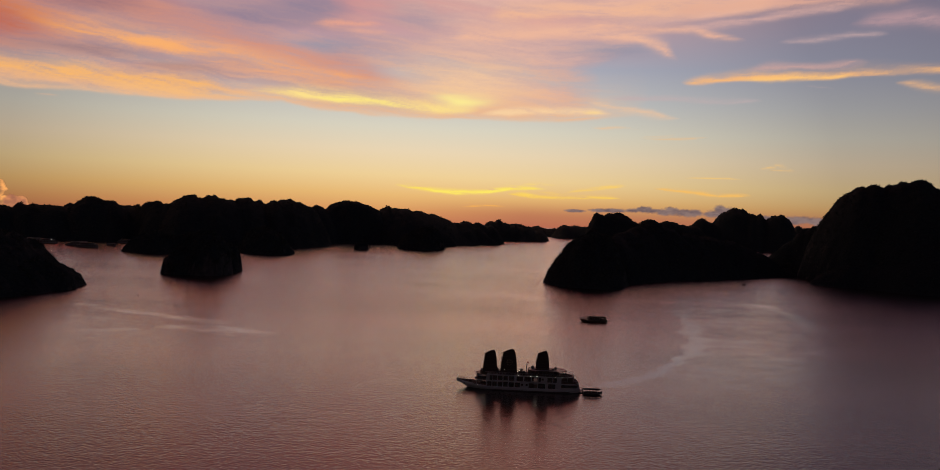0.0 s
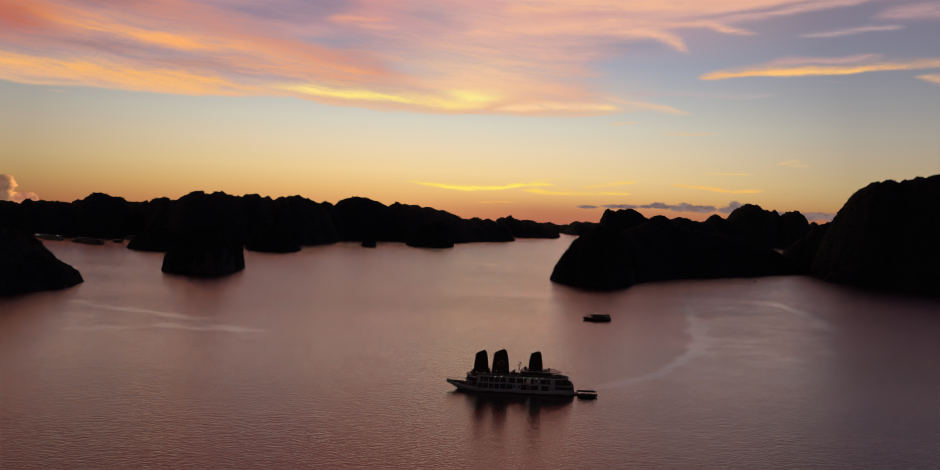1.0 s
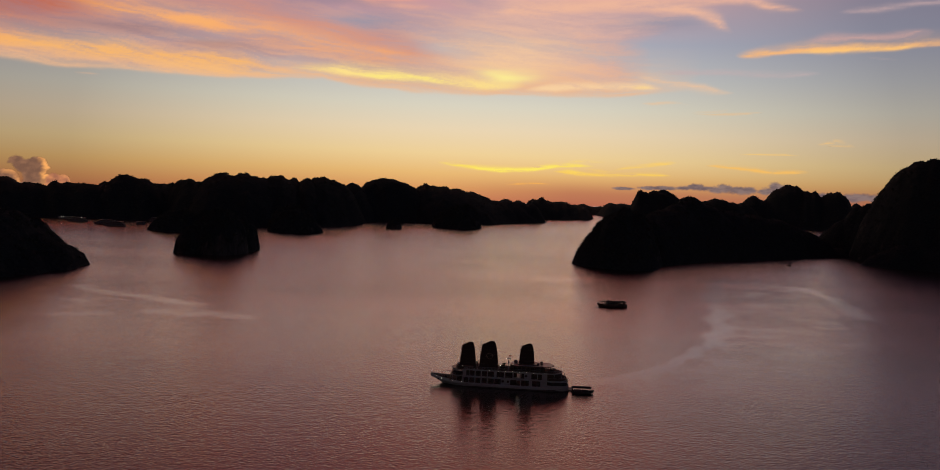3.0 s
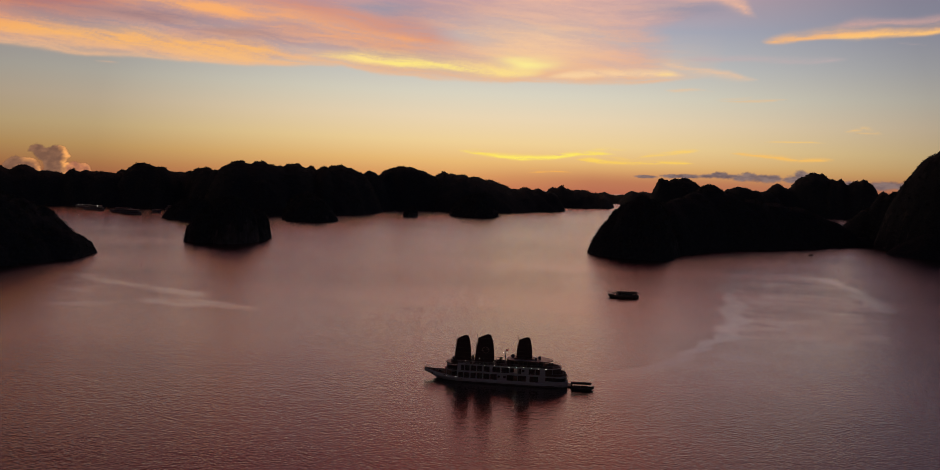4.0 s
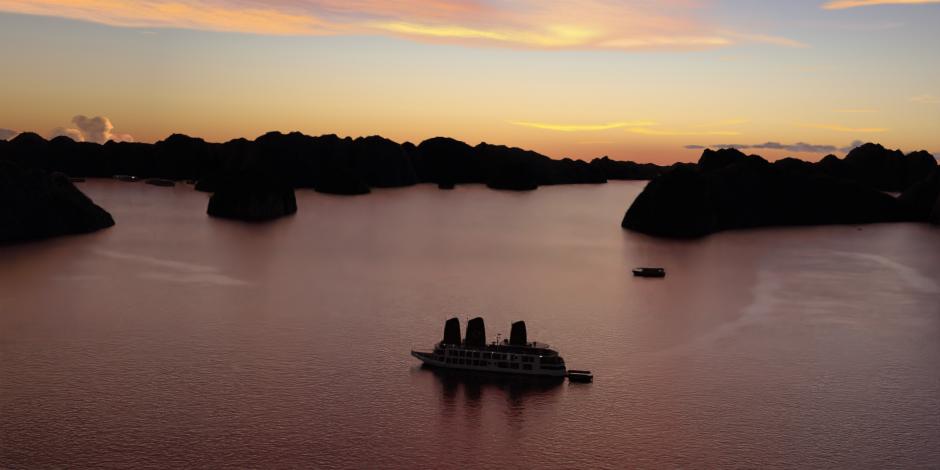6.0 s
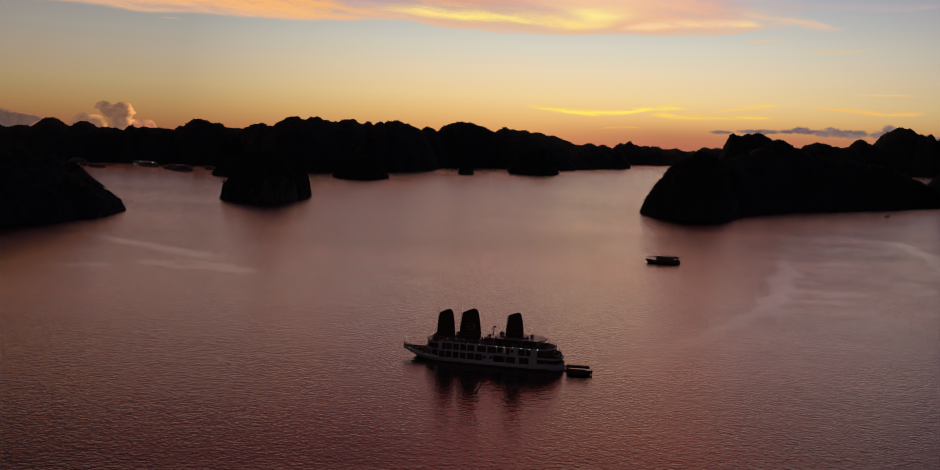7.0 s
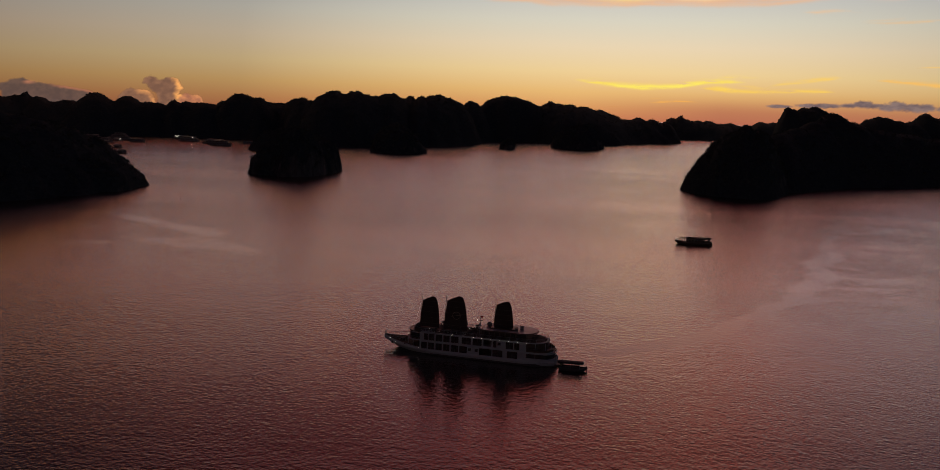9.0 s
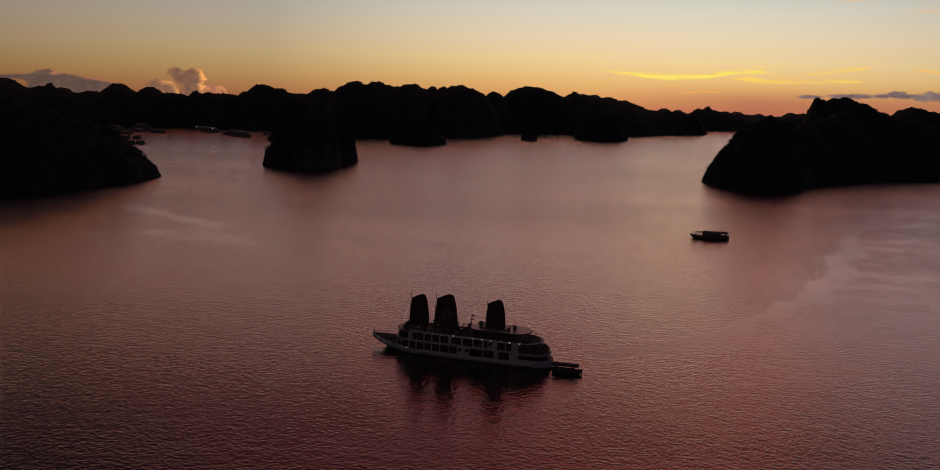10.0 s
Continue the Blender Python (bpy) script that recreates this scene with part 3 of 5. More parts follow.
# ---------------------------------------------------------------- clouds on the evening sky
def clouds():
    """One far backdrop of thin glowing cloud. az and el: degrees to the right of the first view's axis and above the horizon."""
    az1 = np.arange(-50.0, 36.0, 0.065)
    el1 = np.concatenate([np.arange(-1.3, 3.0, 0.045), np.arange(3.0, 17.5, 0.075)])
    az0, el0 = np.meshgrid(az1, el1)
    az, el = 0.05 + 1.0413 * az0, 0.45 - 0.0067 * az0 + 1.0416 * el0  # the cloud field, a little stretched and sloped
    wa = az + (fbm(az / 5, el / 1.6, 301, 4) - 0.5) * 2.4
    we = el + (fbm(az / 3.2, el / 0.9, 311, 5) - 0.5) * 0.62
    lean = we + 0.115 * np.minimum(az, 6) - 0.02 * az  # fibres run down towards the afterglow
    wisp = fbm(wa / 4.2 + lean * 0.35, lean / 0.34, 321, 7, 0.68)
    fine = fbm(wa / 1.5 + lean * 0.8, lean / 0.13, 325, 5, 0.65)
    broad = fbm(wa / 7.0, lean / 1.5, 331, 5)
    rgb, alpha = np.zeros(az.shape + (3,)), np.zeros(az.shape)

    def lay(density, colour, most=1.0):
        nonlocal rgb, alpha
        a = np.clip(density, 0, 1) * most
        c = np.asarray(colour, dtype=float)
        out = a + alpha * (1 - a)
        safe = np.maximum(out, 1e-6)
        rgb = (c * a[..., None] + rgb * (alpha * (1 - a))[..., None]) / safe[..., None]
        alpha = out

    def streak(path, up, down, ragged=1.0, ends=1.2):
        pa, pe = [p[0] for p in path], [p[1] for p in path]
        d = el + ragged * (we - el) - np.interp(wa * 0.4 + az * 0.6, pa, pe)
        taper = np.clip((wa - pa[0]) / ends, 0, 1) * np.clip((pa[-1] - wa) / ends, 0, 1)
        t = np.sqrt(np.maximum(taper, 1e-4))
        return np.where(d > 0, np.exp(-(d / (up * t)) ** 2), np.exp(-(d / (down * t)) ** 2)) * np.clip(taper * 1.6, 0, 1)

    def blob(a, e, ra, re):
        return np.exp(-((wa - a) / ra) ** 2 - ((we - e) / re) ** 2)

    lin = lambda *c: np.array(srgb(*c)[:3])
    fibre = np.clip(0.5 + 2.3 * (wisp - 0.5) + 0.6 * (fine - 0.5), 0.02, 1.15)
    soft = 0.6 + 0.4 * fibre
    edge = [(-52, 8.0), (-40, 7.6), (-31.6, 7.32), (-26.5, 7.12), (-21.6, 7.24), (-17.1, 7.28), (-12.9, 7.4), (-10.9, 7.05), (-6.0, 6.8), (-3.5, 6.75), (-1.0, 6.95), (0.6, 6.9), (6.8, 6.95), (11.2, 7.4), (13.0, 7.9)]
    above = el + 0.6 * (we - el) - np.interp(az, [p[0] for p in edge], [p[1] for p in edge])
    # the mauve and pink veil that fills the upper sky down to a sharp lower edge
    right_end = 8.6 + 3.6 * np.clip((el - 10.3) / 2.2, 0, 1) + 9 * np.clip((el - 13.0) / 1.2, 0, 1)
    veil = np.clip(above / 0.5, 0, 1) * np.clip((right_end - wa) / 2.6, 0, 1)
    lay(veil * np.clip(0.45 + (broad - 0.35) * 2.2, 0.2, 1), lin(170, 142, 152), 0.88)
    lay(veil * np.clip((wa + 9) / 8, 0, 1) * np.clip(0.6 + (broad - 0.42) * 2.6, 0.1, 1) * soft, lin(230, 184, 168), 0.85)
    lay(veil * np.clip((wisp - 0.44) * 5, 0, 1) * np.clip(1 - above / 8, 0, 1), lin(226, 168, 142), 0.55)
    lay(blob(-0.8, 9.0, 5.0, 1.9) * soft * np.clip(above / 0.3, 0, 1), lin(250, 208, 160), 0.8)
    # peach skirt along the lower edge
    lay(np.where(above > 0, np.exp(-(above / 1.5) ** 2), np.exp(-(above / 0.13) ** 2)) * np.clip((12 - wa) / 4, 0, 1) * (0.45 + 0.55 * fibre), lin(236, 184, 142), 0.85)
    # salmon drift, and the two long orange streaks
    lay(streak([(-40, 15.0), (-30, 14.0), (-23.2, 12.9), (-17.6, 11.6), (-14.5, 10.9), (-11, 10.2), (-7.7, 9.6), (-4, 9.0)], 0.9, 1.1, 0.8, 5) * soft, lin(214, 144, 122), 0.85)
    lay(streak([(-50, 13.8), (-38, 12.8), (-30.2, 11.8), (-26.9, 11.06), (-23.1, 10.77), (-20.9, 10.47), (-18.4, 10.2), (-15.7, 9.95), (-12.9, 9.48), (-9.3, 9.1), (-5, 8.6)], 0.75, 0.6, 0.9, 6) * (0.35 + 0.65 * fibre), lin(244, 170, 116), 0.95)
    lay(streak([(-30, 11.6), (-26.9, 11.0), (-25.2, 10.85), (-22, 10.6), (-17, 10.0)], 0.3, 0.3, 1.2, 5) * np.clip(fibre + 0.2, 0, 1), lin(252, 178, 108), 0.8)
    lay(streak([(-50, 9.3), (-38, 8.6), (-31, 8.37), (-27.8, 8.2), (-24.8, 8.25), (-22, 8.15), (-19.8, 8.2), (-15.5, 8.0)], 0.42, 0.55, 0.9, 4) * np.clip(fibre + 0.3, 0, 1), lin(250, 184, 108), 0.95)
    lay(blob(-19, 7.7, 5.5, 0.32) * np.clip(fibre + 0.1, 0, 1), lin(250, 190, 120), 0.7)
    lay(blob(-31.0, 11.2, 3.8, 1.5) * soft, lin(182, 84, 54), 0.9)
    # orange added at far left, mostly out of view, to warm the far water
    lay(blob(-37, 11.4, 6.0, 2.2) * soft, lin(214, 116, 84), 0.9)
    lay(blob(-40, 9.0, 7.0, 1.0) * soft, lin(244, 160, 104), 0.8)
    # gaps of grey-blue sky between the drifts
    for a, e, ra, re, colour, most in ((-10.2, 11.3, 2.2, 0.42, (152, 148, 164), 0.8), (9.6, 11.55, 3.2, 0.5, (152, 148, 164), 0.8), (-15.6, 12.7, 2.6, 0.6, (140, 126, 148), 0.8), (-11.7, 13.7, 2.4, 0.7, (140, 128, 150), 0.8),
                                       (-25.6, 9.75, 3.4, 0.42, (160, 126, 126), 0.8), (-19.6, 9.1, 2.6, 0.36, (188, 140, 124), 0.7), (-25.0, 12.9, 3.0, 0.7, (150, 112, 120), 0.75), (-4.0, 13.3, 2.6, 0.5, (164, 146, 160), 0.6)):
        lay(blob(a, e, ra, re) * (1.15 - 0.4 * fibre), lin(*colour), most)
    # the brightest part, over the place of sunset
    lay(streak([(-14.5, 7.95), (-9.3, 7.72), (-6.0, 7.5), (-2.7, 7.32), (0.5, 7.4)], 0.5, 0.26, 0.7, 4) * np.clip(0.45 + 0.7 * fibre, 0, 1), lin(255, 226, 140), 0.95)
    lay(streak([(-10.5, 7.72), (-7.0, 7.6), (-4.4, 7.42)], 0.2, 0.16, 0.8, 2) * np.clip(fibre + 0.3, 0, 1), lin(255, 234, 128), 0.9)
    lay(blob(-1.0, 8.0, 1.5, 0.4), lin(255, 240, 148), 0.85)
    # pink feathers higher up and to the side
    for path, up, down, colour, most in (
            ([(-11.6, 12.7), (-8.7, 12.8), (-6.4, 12.72)], 0.28, 0.26, (236, 166, 140), 0.9), ([(-9.2, 12.35), (-5.4, 12.25)], 0.2, 0.2, (226, 168, 150), 0.75),
            ([(0.5, 13.7), (2.4, 13.85), (6.9, 14.15), (10.1, 14.1), (14.4, 14.25), (20, 14.45)], 0.75, 0.5, (240, 184, 150), 0.9),
            ([(-1.5, 12.2), (4.5, 12.68), (8.6, 12.7), (11, 12.43), (12.6, 11.77), (14.2, 10.95)], 0.6, 0.34, (238, 184, 156), 0.9),
            ([(7.5, 13.2), (11.7, 12.95), (14.5, 13.0), (16.1, 12.6), (18.2, 12.15)], 0.24, 0.22, (238, 182, 154), 0.85),
            ([(13.5, 12.95), (18.3, 13.3), (21.2, 13.75), (25.5, 14.15)], 0.3, 0.2, (212, 170, 162), 0.8),
            ([(13, 14.0), (19.4, 14.3), (23.7, 14.35), (29, 14.3)], 0.7, 0.3, (226, 172, 150), 0.85),
            ([(0.5, 7.2), (5.9, 7.55), (8.2, 7.5), (10, 7.3)], 0.26, 0.18, (250, 212, 164), 0.85), ([(7.4, 7.5), (8.5, 7.45), (9.5, 7.4)], 0.24, 0.2, (255, 220, 130), 0.9),
            ([(7.6, 8.3), (10, 7.8), (12.4, 7.53), (14.2, 7.15)], 0.16, 0.24, (242, 196, 154), 0.85), ([(8.2, 6.42), (11.6, 6.46)], 0.1, 0.09, (236, 194, 150), 0.8),
            ([(11.8, 5.9), (14.1, 6.1)], 0.13, 0.09, (232, 192, 146), 0.75), ([(12.0, 5.8), (16.4, 5.88)], 0.09, 0.08, (230, 190, 142), 0.75), ([(9, 8.5), (13.6, 8.4), (19.6, 8.28)], 0.22, 0.14, (194, 174, 174), 0.8),
            ([(14.3, 9.52), (17, 9.78), (18.5, 9.9), (19.4, 9.86), (20.7, 9.85), (23.2, 9.9), (25.7, 10.0), (29.6, 9.9), (37, 9.8)], 0.34, 0.14, (246, 184, 122), 1.0),
            ([(17.5, 9.8), (19.4, 9.72), (21.5, 9.8), (25, 9.85)], 0.22, 0.14, (255, 198, 118), 0.9), ([(18.9, 9.62), (19.5, 9.5), (20.1, 9.62)], 0.16, 0.1, (250, 192, 122), 0.8),
            ([(18.5, 10.3), (21.8, 10.5), (25.6, 10.5)], 0.24, 0.16, (206, 164, 156), 0.75), ([(27, 9.3), (29.6, 8.84), (33, 8.6)], 0.24, 0.2, (240, 184, 130), 0.85),
            ([(20.2, 12.05), (22.4, 11.96), (24.5, 12.25), (26.6, 12.15)], 0.2, 0.14, (194, 166, 166), 0.8), ([(24.2, 12.9), (27.8, 13.15), (31.5, 12.5)], 0.5, 0.4, (188, 152, 156), 0.8),
            ([(21.5, 9.3), (23.4, 9.0)], 0.14, 0.1, (186, 164, 162), 0.6), ([(-28.6, 6.72), (-26.2, 6.62)], 0.08, 0.07, (216, 176, 146), 0.7)):
        lay(streak(path, up, down, 0.8, 1.8) * np.clip(0.35 + 0.8 * fibre, 0, 1), lin(*colour), most)
    lay(np.exp(-(np.maximum(el - 0.1, 0) / 0.95) ** 2) * np.clip((az + 5) / 9, 0, 1), lin(166, 90, 80), 0.55)
    # gold cirrus low over the afterglow
    thread = np.clip(0.5 + 3.0 * (fbm(wa / 1.1 + el * 1.4, el / 0.1, 361, 5, 0.6) - 0.38), 0, 1)
    for path, w, colour, most in (
            ([(-5.2, 2.08), (-4.3, 1.97), (-2.4, 1.78), (-0.9, 1.68), (1.2, 1.8), (2.7, 2.02), (5.2, 2.1)], 0.13, (255, 226, 92), 1.0), ([(-3.4, 1.86), (-0.9, 1.68), (1.2, 1.8), (3.0, 2.04)], 0.09, (255, 234, 104), 1.0),
            ([(3.3, 2.33), (5.8, 2.46)], 0.07, (255, 218, 104), 0.9), ([(2.2, 1.72), (4.4, 1.5), (6.5, 1.49), (10.2, 1.6)], 0.09, (253, 208, 90), 0.95), ([(3.0, 1.75), (4.4, 1.6), (5.4, 1.55)], 0.11, (255, 216, 92), 0.8),
            ([(6.2, 1.5), (6.7, 1.85), (7.4, 2.02), (8.2, 2.14), (10.4, 2.5)], 0.1, (250, 206, 102), 0.8), ([(7.8, 2.3), (10.6, 2.48)], 0.06, (250, 206, 108), 0.75), ([(4.6, 1.9), (6.6, 1.7)], 0.09, (252, 206, 96), 0.6),
            ([(-0.7, 0.92), (0.55, 0.99)], 0.06, (250, 184, 88), 0.95), ([(-0.8, 0.66), (1.3, 0.83), (2.8, 0.78)], 0.05, (248, 178, 86), 0.9), ([(-3.25, 0.5), (-2.2, 0.53)], 0.045, (246, 172, 86), 0.85),
            ([(12.4, 2.36), (15.1, 2.2), (16.7, 2.02), (19.2, 2.03)], 0.09, (250, 190, 94), 0.95), ([(15.0, 3.13), (18.4, 3.13)], 0.05, (246, 198, 114), 0.85),
            ([(19.6, 3.85), (20.8, 4.12), (22.1, 3.8)], 0.09, (242, 194, 122), 0.8), ([(20.2, 3.8), (22.4, 3.8)], 0.05, (240, 190, 118), 0.7)):
        lay(streak(path, w * 1.5, w * 0.9, 0.6, 1.3) * np.clip(thread * 1.05, 0, 1), lin(*colour), most * 0.85)
    # small grey cumulus on the skyline, and the tall pink one
    puff = fbm(az / 0.5, el / 0.4, 341, 6, 0.66) - 0.5

    def heap(blobs, edge=0.4, rough=1.0):
        v = np.full(az.shape, -9.0)
        for a, e, ra, re in blobs:
            v = np.maximum(v, 1 - np.hypot((az - a) / ra, (el - e) / re))
        return np.clip((v + puff * rough) / edge, 0, 1)

    row = [(7.5, 0.74, 0.8, 0.12), (9.2, 0.82, 0.9, 0.14), (10.3, 0.84, 1.1, 0.18), (11.3, 0.9, 1.0, 0.22), (12.1, 0.98, 0.7, 0.27), (12.9, 0.94, 0.7, 0.16), (13.4, 0.84, 0.8, 0.27), (14.0, 0.93, 0.7, 0.33), (14.7, 0.84, 0.9, 0.31), (15.5, 0.86, 0.7, 0.29),
           (16.5, 0.84, 0.6, 0.3), (17.1, 1.15, 0.5, 0.42), (17.6, 1.05, 0.7, 0.34), (17.1, 0.85, 0.8, 0.34), (20.4, 0.55, 1.4, 0.3), (21.9, 0.62, 1.6, 0.32), (23.2, 0.6, 1.3, 0.32), (24.6, 0.5, 1.4, 0.24)]
    grey = lin(98, 84, 92) + (lin(134, 114, 112) - lin(98, 84, 92)) * np.clip(0.5 + 3 * (fbm(az / 0.6, el / 0.22, 345, 5, 0.6) - 0.5), 0, 1)[..., None]
    lay(heap(row, 0.45, 1.15), grey, 0.94)
    def bank(outline, edge=0.1, ragged=0.2):
        """A cloud with a firm rim: how far each place lies inside the outline."""
        qa, qe = az + ragged * puff, el + ragged * (fbm(az / 0.22, el / 0.2, 343, 5, 0.62) - 0.5)
        inside, near = np.zeros(az.shape, dtype=bool), np.full(az.shape, 9.0)
        p = np.array(outline)
        for a, b in zip(p, np.roll(p, -1, 0)):
            inside ^= ((a[1] > qe) != (b[1] > qe)) & (qa < a[0] + (b[0] - a[0]) * (qe - a[1]) / (b[1] - a[1] + 1e-9))
            u = np.clip(((qa - a[0]) * (b[0] - a[0]) + (qe - a[1]) * (b[1] - a[1])) / ((b - a) ** 2).sum(), 0, 1)
            near = np.minimum(near, np.hypot(qa - a[0] - u * (b[0] - a[0]), qe - a[1] - u * (b[1] - a[1])))
        depth = np.where(inside, near, -near)
        return np.clip(0.5 + depth / edge, 0, 1), depth

    billow = np.clip(0.5 + 3.0 * (fbm(az / 0.34, el / 0.3, 347, 5, 0.62) - 0.5), 0, 1)[..., None]
    lens, depth = bank([(-50, 0.35), (-45, 0.5), (-42.1, 0.6), (-39.6, 0.74), (-39.0, 0.76), (-38.6, 0.85), (-38.4, 1.01), (-37.8, 1.12), (-37.5, 0.97), (-37.1, 0.87), (-36.2, 0.76), (-35.2, 0.62), (-34.5, 0.52), (-34.1, 0.35), (-34.7, 0.03), (-35.7, -0.9), (-38.8, -0.9), (-38.9, 0.32), (-39.1, 0.45), (-39.6, 0.48), (-42.1, 0.4), (-45, 0.3), (-50, 0.2)], 0.1, 0.12)
    lay(lens, lin(86, 70, 66) + (lin(102, 80, 72) - lin(86, 70, 66)) * billow, 0.92)
    lay(lens * np.clip(1 - depth / 0.16, 0, 1) * np.clip((az + 36.6) / 1.0, 0, 1) * (el > 0.3), lin(206, 128, 92), 0.75)
    lay(blob(-37.0, 0.93, 0.3, 0.07), lin(206, 132, 96), 0.6)
    body = lin(120, 86, 70) + (lin(144, 103, 80) - lin(120, 86, 70)) * billow
    low, low_in = bank([(-32.8, 0.21), (-32.4, 0.59), (-32.1, 0.72), (-31.8, 0.61), (-31.3, 0.59), (-31.0, 0.51), (-30.8, 0.15), (-30.7, -0.6), (-32.9, -0.6)])
    lay(low, body, 0.9)
    lay(low * np.clip(1 - low_in / 0.3, 0, 1) * np.clip((wa + 31.5) / 0.5, 0, 1) * (0.5 + 0.5 * billow[..., 0]), lin(244, 166, 98), 0.9)
    tall, tall_in = bank([(-31.46, 1.07), (-31.31, 1.34), (-30.97, 1.49), (-30.69, 1.39), (-30.53, 1.22), (-30.24, 1.33), (-29.96, 1.41), (-29.5, 1.41), (-29.39, 1.18), (-29.25, 0.93), (-29.14, 0.75), (-29.29, 0.62), (-29.44, 0.43), (-29.29, 0.38), (-28.9, 0.2), (-28.7, -0.6), (-30.8, -0.6), (-30.58, 0.15), (-30.71, 0.46), (-31.0, 0.67), (-31.2, 0.95)])
    lay(tall, body, 0.97)
    sunlit = np.clip(1.25 - tall_in / 0.3, 0, 1) * np.clip((az + 29.9) / 0.3, 0, 1) + 0.6 * np.clip((az + 29.75) / 0.5, 0, 1) * np.clip((0.6 - el) / 0.4, 0, 1)
    lay(tall * np.clip(sunlit * (0.6 + 0.9 * billow[..., 0]), 0, 1), lin(255, 176, 100), 0.95)
    tail, tail_in = bank([(-29.5, -0.6), (-29.35, 0.25), (-29.06, 0.48), (-28.77, 0.39), (-28.49, 0.38), (-28.2, 0.31), (-28.03, -0.02), (-27.95, -0.6)])
    lay(tail, lin(164, 106, 82) + (lin(206, 132, 92) - lin(164, 106, 82)) * billow, 0.92)
    lay(tail * np.clip(1 - tail_in / 0.14, 0, 1) * np.clip((az + 28.9) / 0.5, 0, 1), lin(236, 158, 100), 0.7)

    rgb *= (1 - 0.6 * np.clip((-30 - az) / 9, 0, 1) * np.clip((el - 9.5) / 2.5, 0, 1))[..., None]  # upper left deck, out of view, darkened so the water reflects less
    keep = alpha > 0.004
    cell = keep[:-1, :-1] | keep[1:, :-1] | keep[:-1, 1:] | keep[1:, 1:]
    radius = PLAN * np.minimum(1 / np.maximum(3.51e-4 - 6.44e-6 * az0, 1e-5), 3950.0)
    verts = np.stack([radius * np.sin(np.radians(az0)), radius * np.cos(np.radians(az0)), PLAN * 64.25 + radius * np.tan(np.radians(el0))], -1).reshape(-1, 3)
    idx = np.arange(az.size).reshape(az.shape)
    quads = np.stack([idx[:-1, :-1], idx[:-1, 1:], idx[1:, 1:], idx[1:, :-1]], -1)[cell]
    used = np.unique(quads)
    remap = np.zeros(az.size, dtype=np.int64)
    remap[used] = np.arange(len(used))
    me = mesh_from("backdrop", verts[used], remap[quads], None, True)
    col = me.attributes.new("cloud", "FLOAT_COLOR", "POINT")
    col.data.foreach_set("color", np.concatenate([rgb, alpha[..., None]], -1).reshape(-1, 4)[used].astype(np.float32).ravel())
    m = bpy.data.materials.new("glowing_cloud")
    m.use_nodes = True
    nt = m.node_tree
    nt.nodes.clear()
    out, em, tr, mx, at = (nt.nodes.new("ShaderNode" + k) for k in ("OutputMaterial", "Emission", "BsdfTransparent", "MixShader", "Attribute"))
    at.attribute_name = "cloud"
    nt.links.new(at.outputs["Color"], em.inputs[0])
    nt.links.new(at.outputs["Alpha"], mx.inputs[0])
    nt.links.new(tr.outputs[0], mx.inputs[1])
    nt.links.new(em.outputs[0], mx.inputs[2])
    nt.links.new(mx.outputs[0], out.inputs[0])
    me.materials.append(m)
    return tagged(new("backdrop", me), "pink and orange evening clouds streaked across the sky", "sky", kind="structure")


clouds()


# ---------------------------------------------------------------- boat building helpers
WHITE = material("white_boat_paint", (0.31, 0.32, 0.345), 0.5, vary=0.1, scale=0.6)
DARK_HULL = material("dark_antifouling", (0.035, 0.03, 0.032), 0.5, vary=0.3)
TEAK = material("worn_teak", (0.16, 0.1, 0.062), 0.7, vary=0.35, scale=1.5, bump=0.3)
DARK_WOOD = material("dark_varnished_wood", (0.055, 0.032, 0.022), 0.45, vary=0.35, scale=1.2)
DECK = material("dark_deck_planks", (0.055, 0.038, 0.03), 0.9, vary=0.35, scale=1.5, bump=0.3)
ROOF = material("pale_roof_sheet", (0.3, 0.28, 0.275), 0.4, vary=0.12, scale=0.5)
SAIL = material("dark_brown_sailcloth", (0.042, 0.024, 0.02), 0.9, vary=0.3, scale=1.0, bump=0.3)
STEEL = material("brushed_steel", (0.35, 0.35, 0.36), 0.35, 1.0, 0.1)
BLACK = material("black_rubber", (0.012, 0.012, 0.013), 0.7)
EMBLEM = material("faded_gold_paint", (0.34, 0.24, 0.19), 0.6)
RED = material("red_cloth", (0.4, 0.03, 0.03), 0.8)
CUSHION = material("dark_cushion", (0.05, 0.04, 0.045), 0.9)
BULB = material("lit_bulb", (0.9, 0.85, 0.75), 0.4, emit=(1.0, 0.9, 0.74), emit_strength=6.0)
GREY = material("weathered_grey_paint", (0.11, 0.11, 0.115), 0.6, vary=0.3)


def glass_material():
    m = bpy.data.materials.new("tinted_glass")
    m.use_nodes = True
    p = m.node_tree.nodes["Principled BSDF"]
    p.inputs["Base Color"].default_value = (0.16, 0.16, 0.18, 1)
    p.inputs["Roughness"].default_value = 0.04
    p.inputs["Transmission Weight"].default_value = 0.9
    p.inputs["IOR"].default_value = 1.45
    return m


GLASS = glass_material()


def part(name, bm, mat, parent=None, label="", smooth=False):
    me = bpy.data.meshes.new(name)
    bm.to_mesh(me)
    bm.free()
    me.materials.append(mat)
    if smooth:
        me.polygons.foreach_set("use_smooth", np.full(len(me.polygons), True))
    ob = new(name, me)
    ob.parent = parent
    return tagged(ob, label)


def again(src, parent, loc, rz=0.0, scale=1.0):
    """Another object on the same mesh."""
    ob = new(src.name.split(".")[0], src.data)
    ob.parent = parent
    ob.matrix_basis = pose(*loc, 0, 0, rz) @ Matrix.Scale(scale, 4)
    return ob


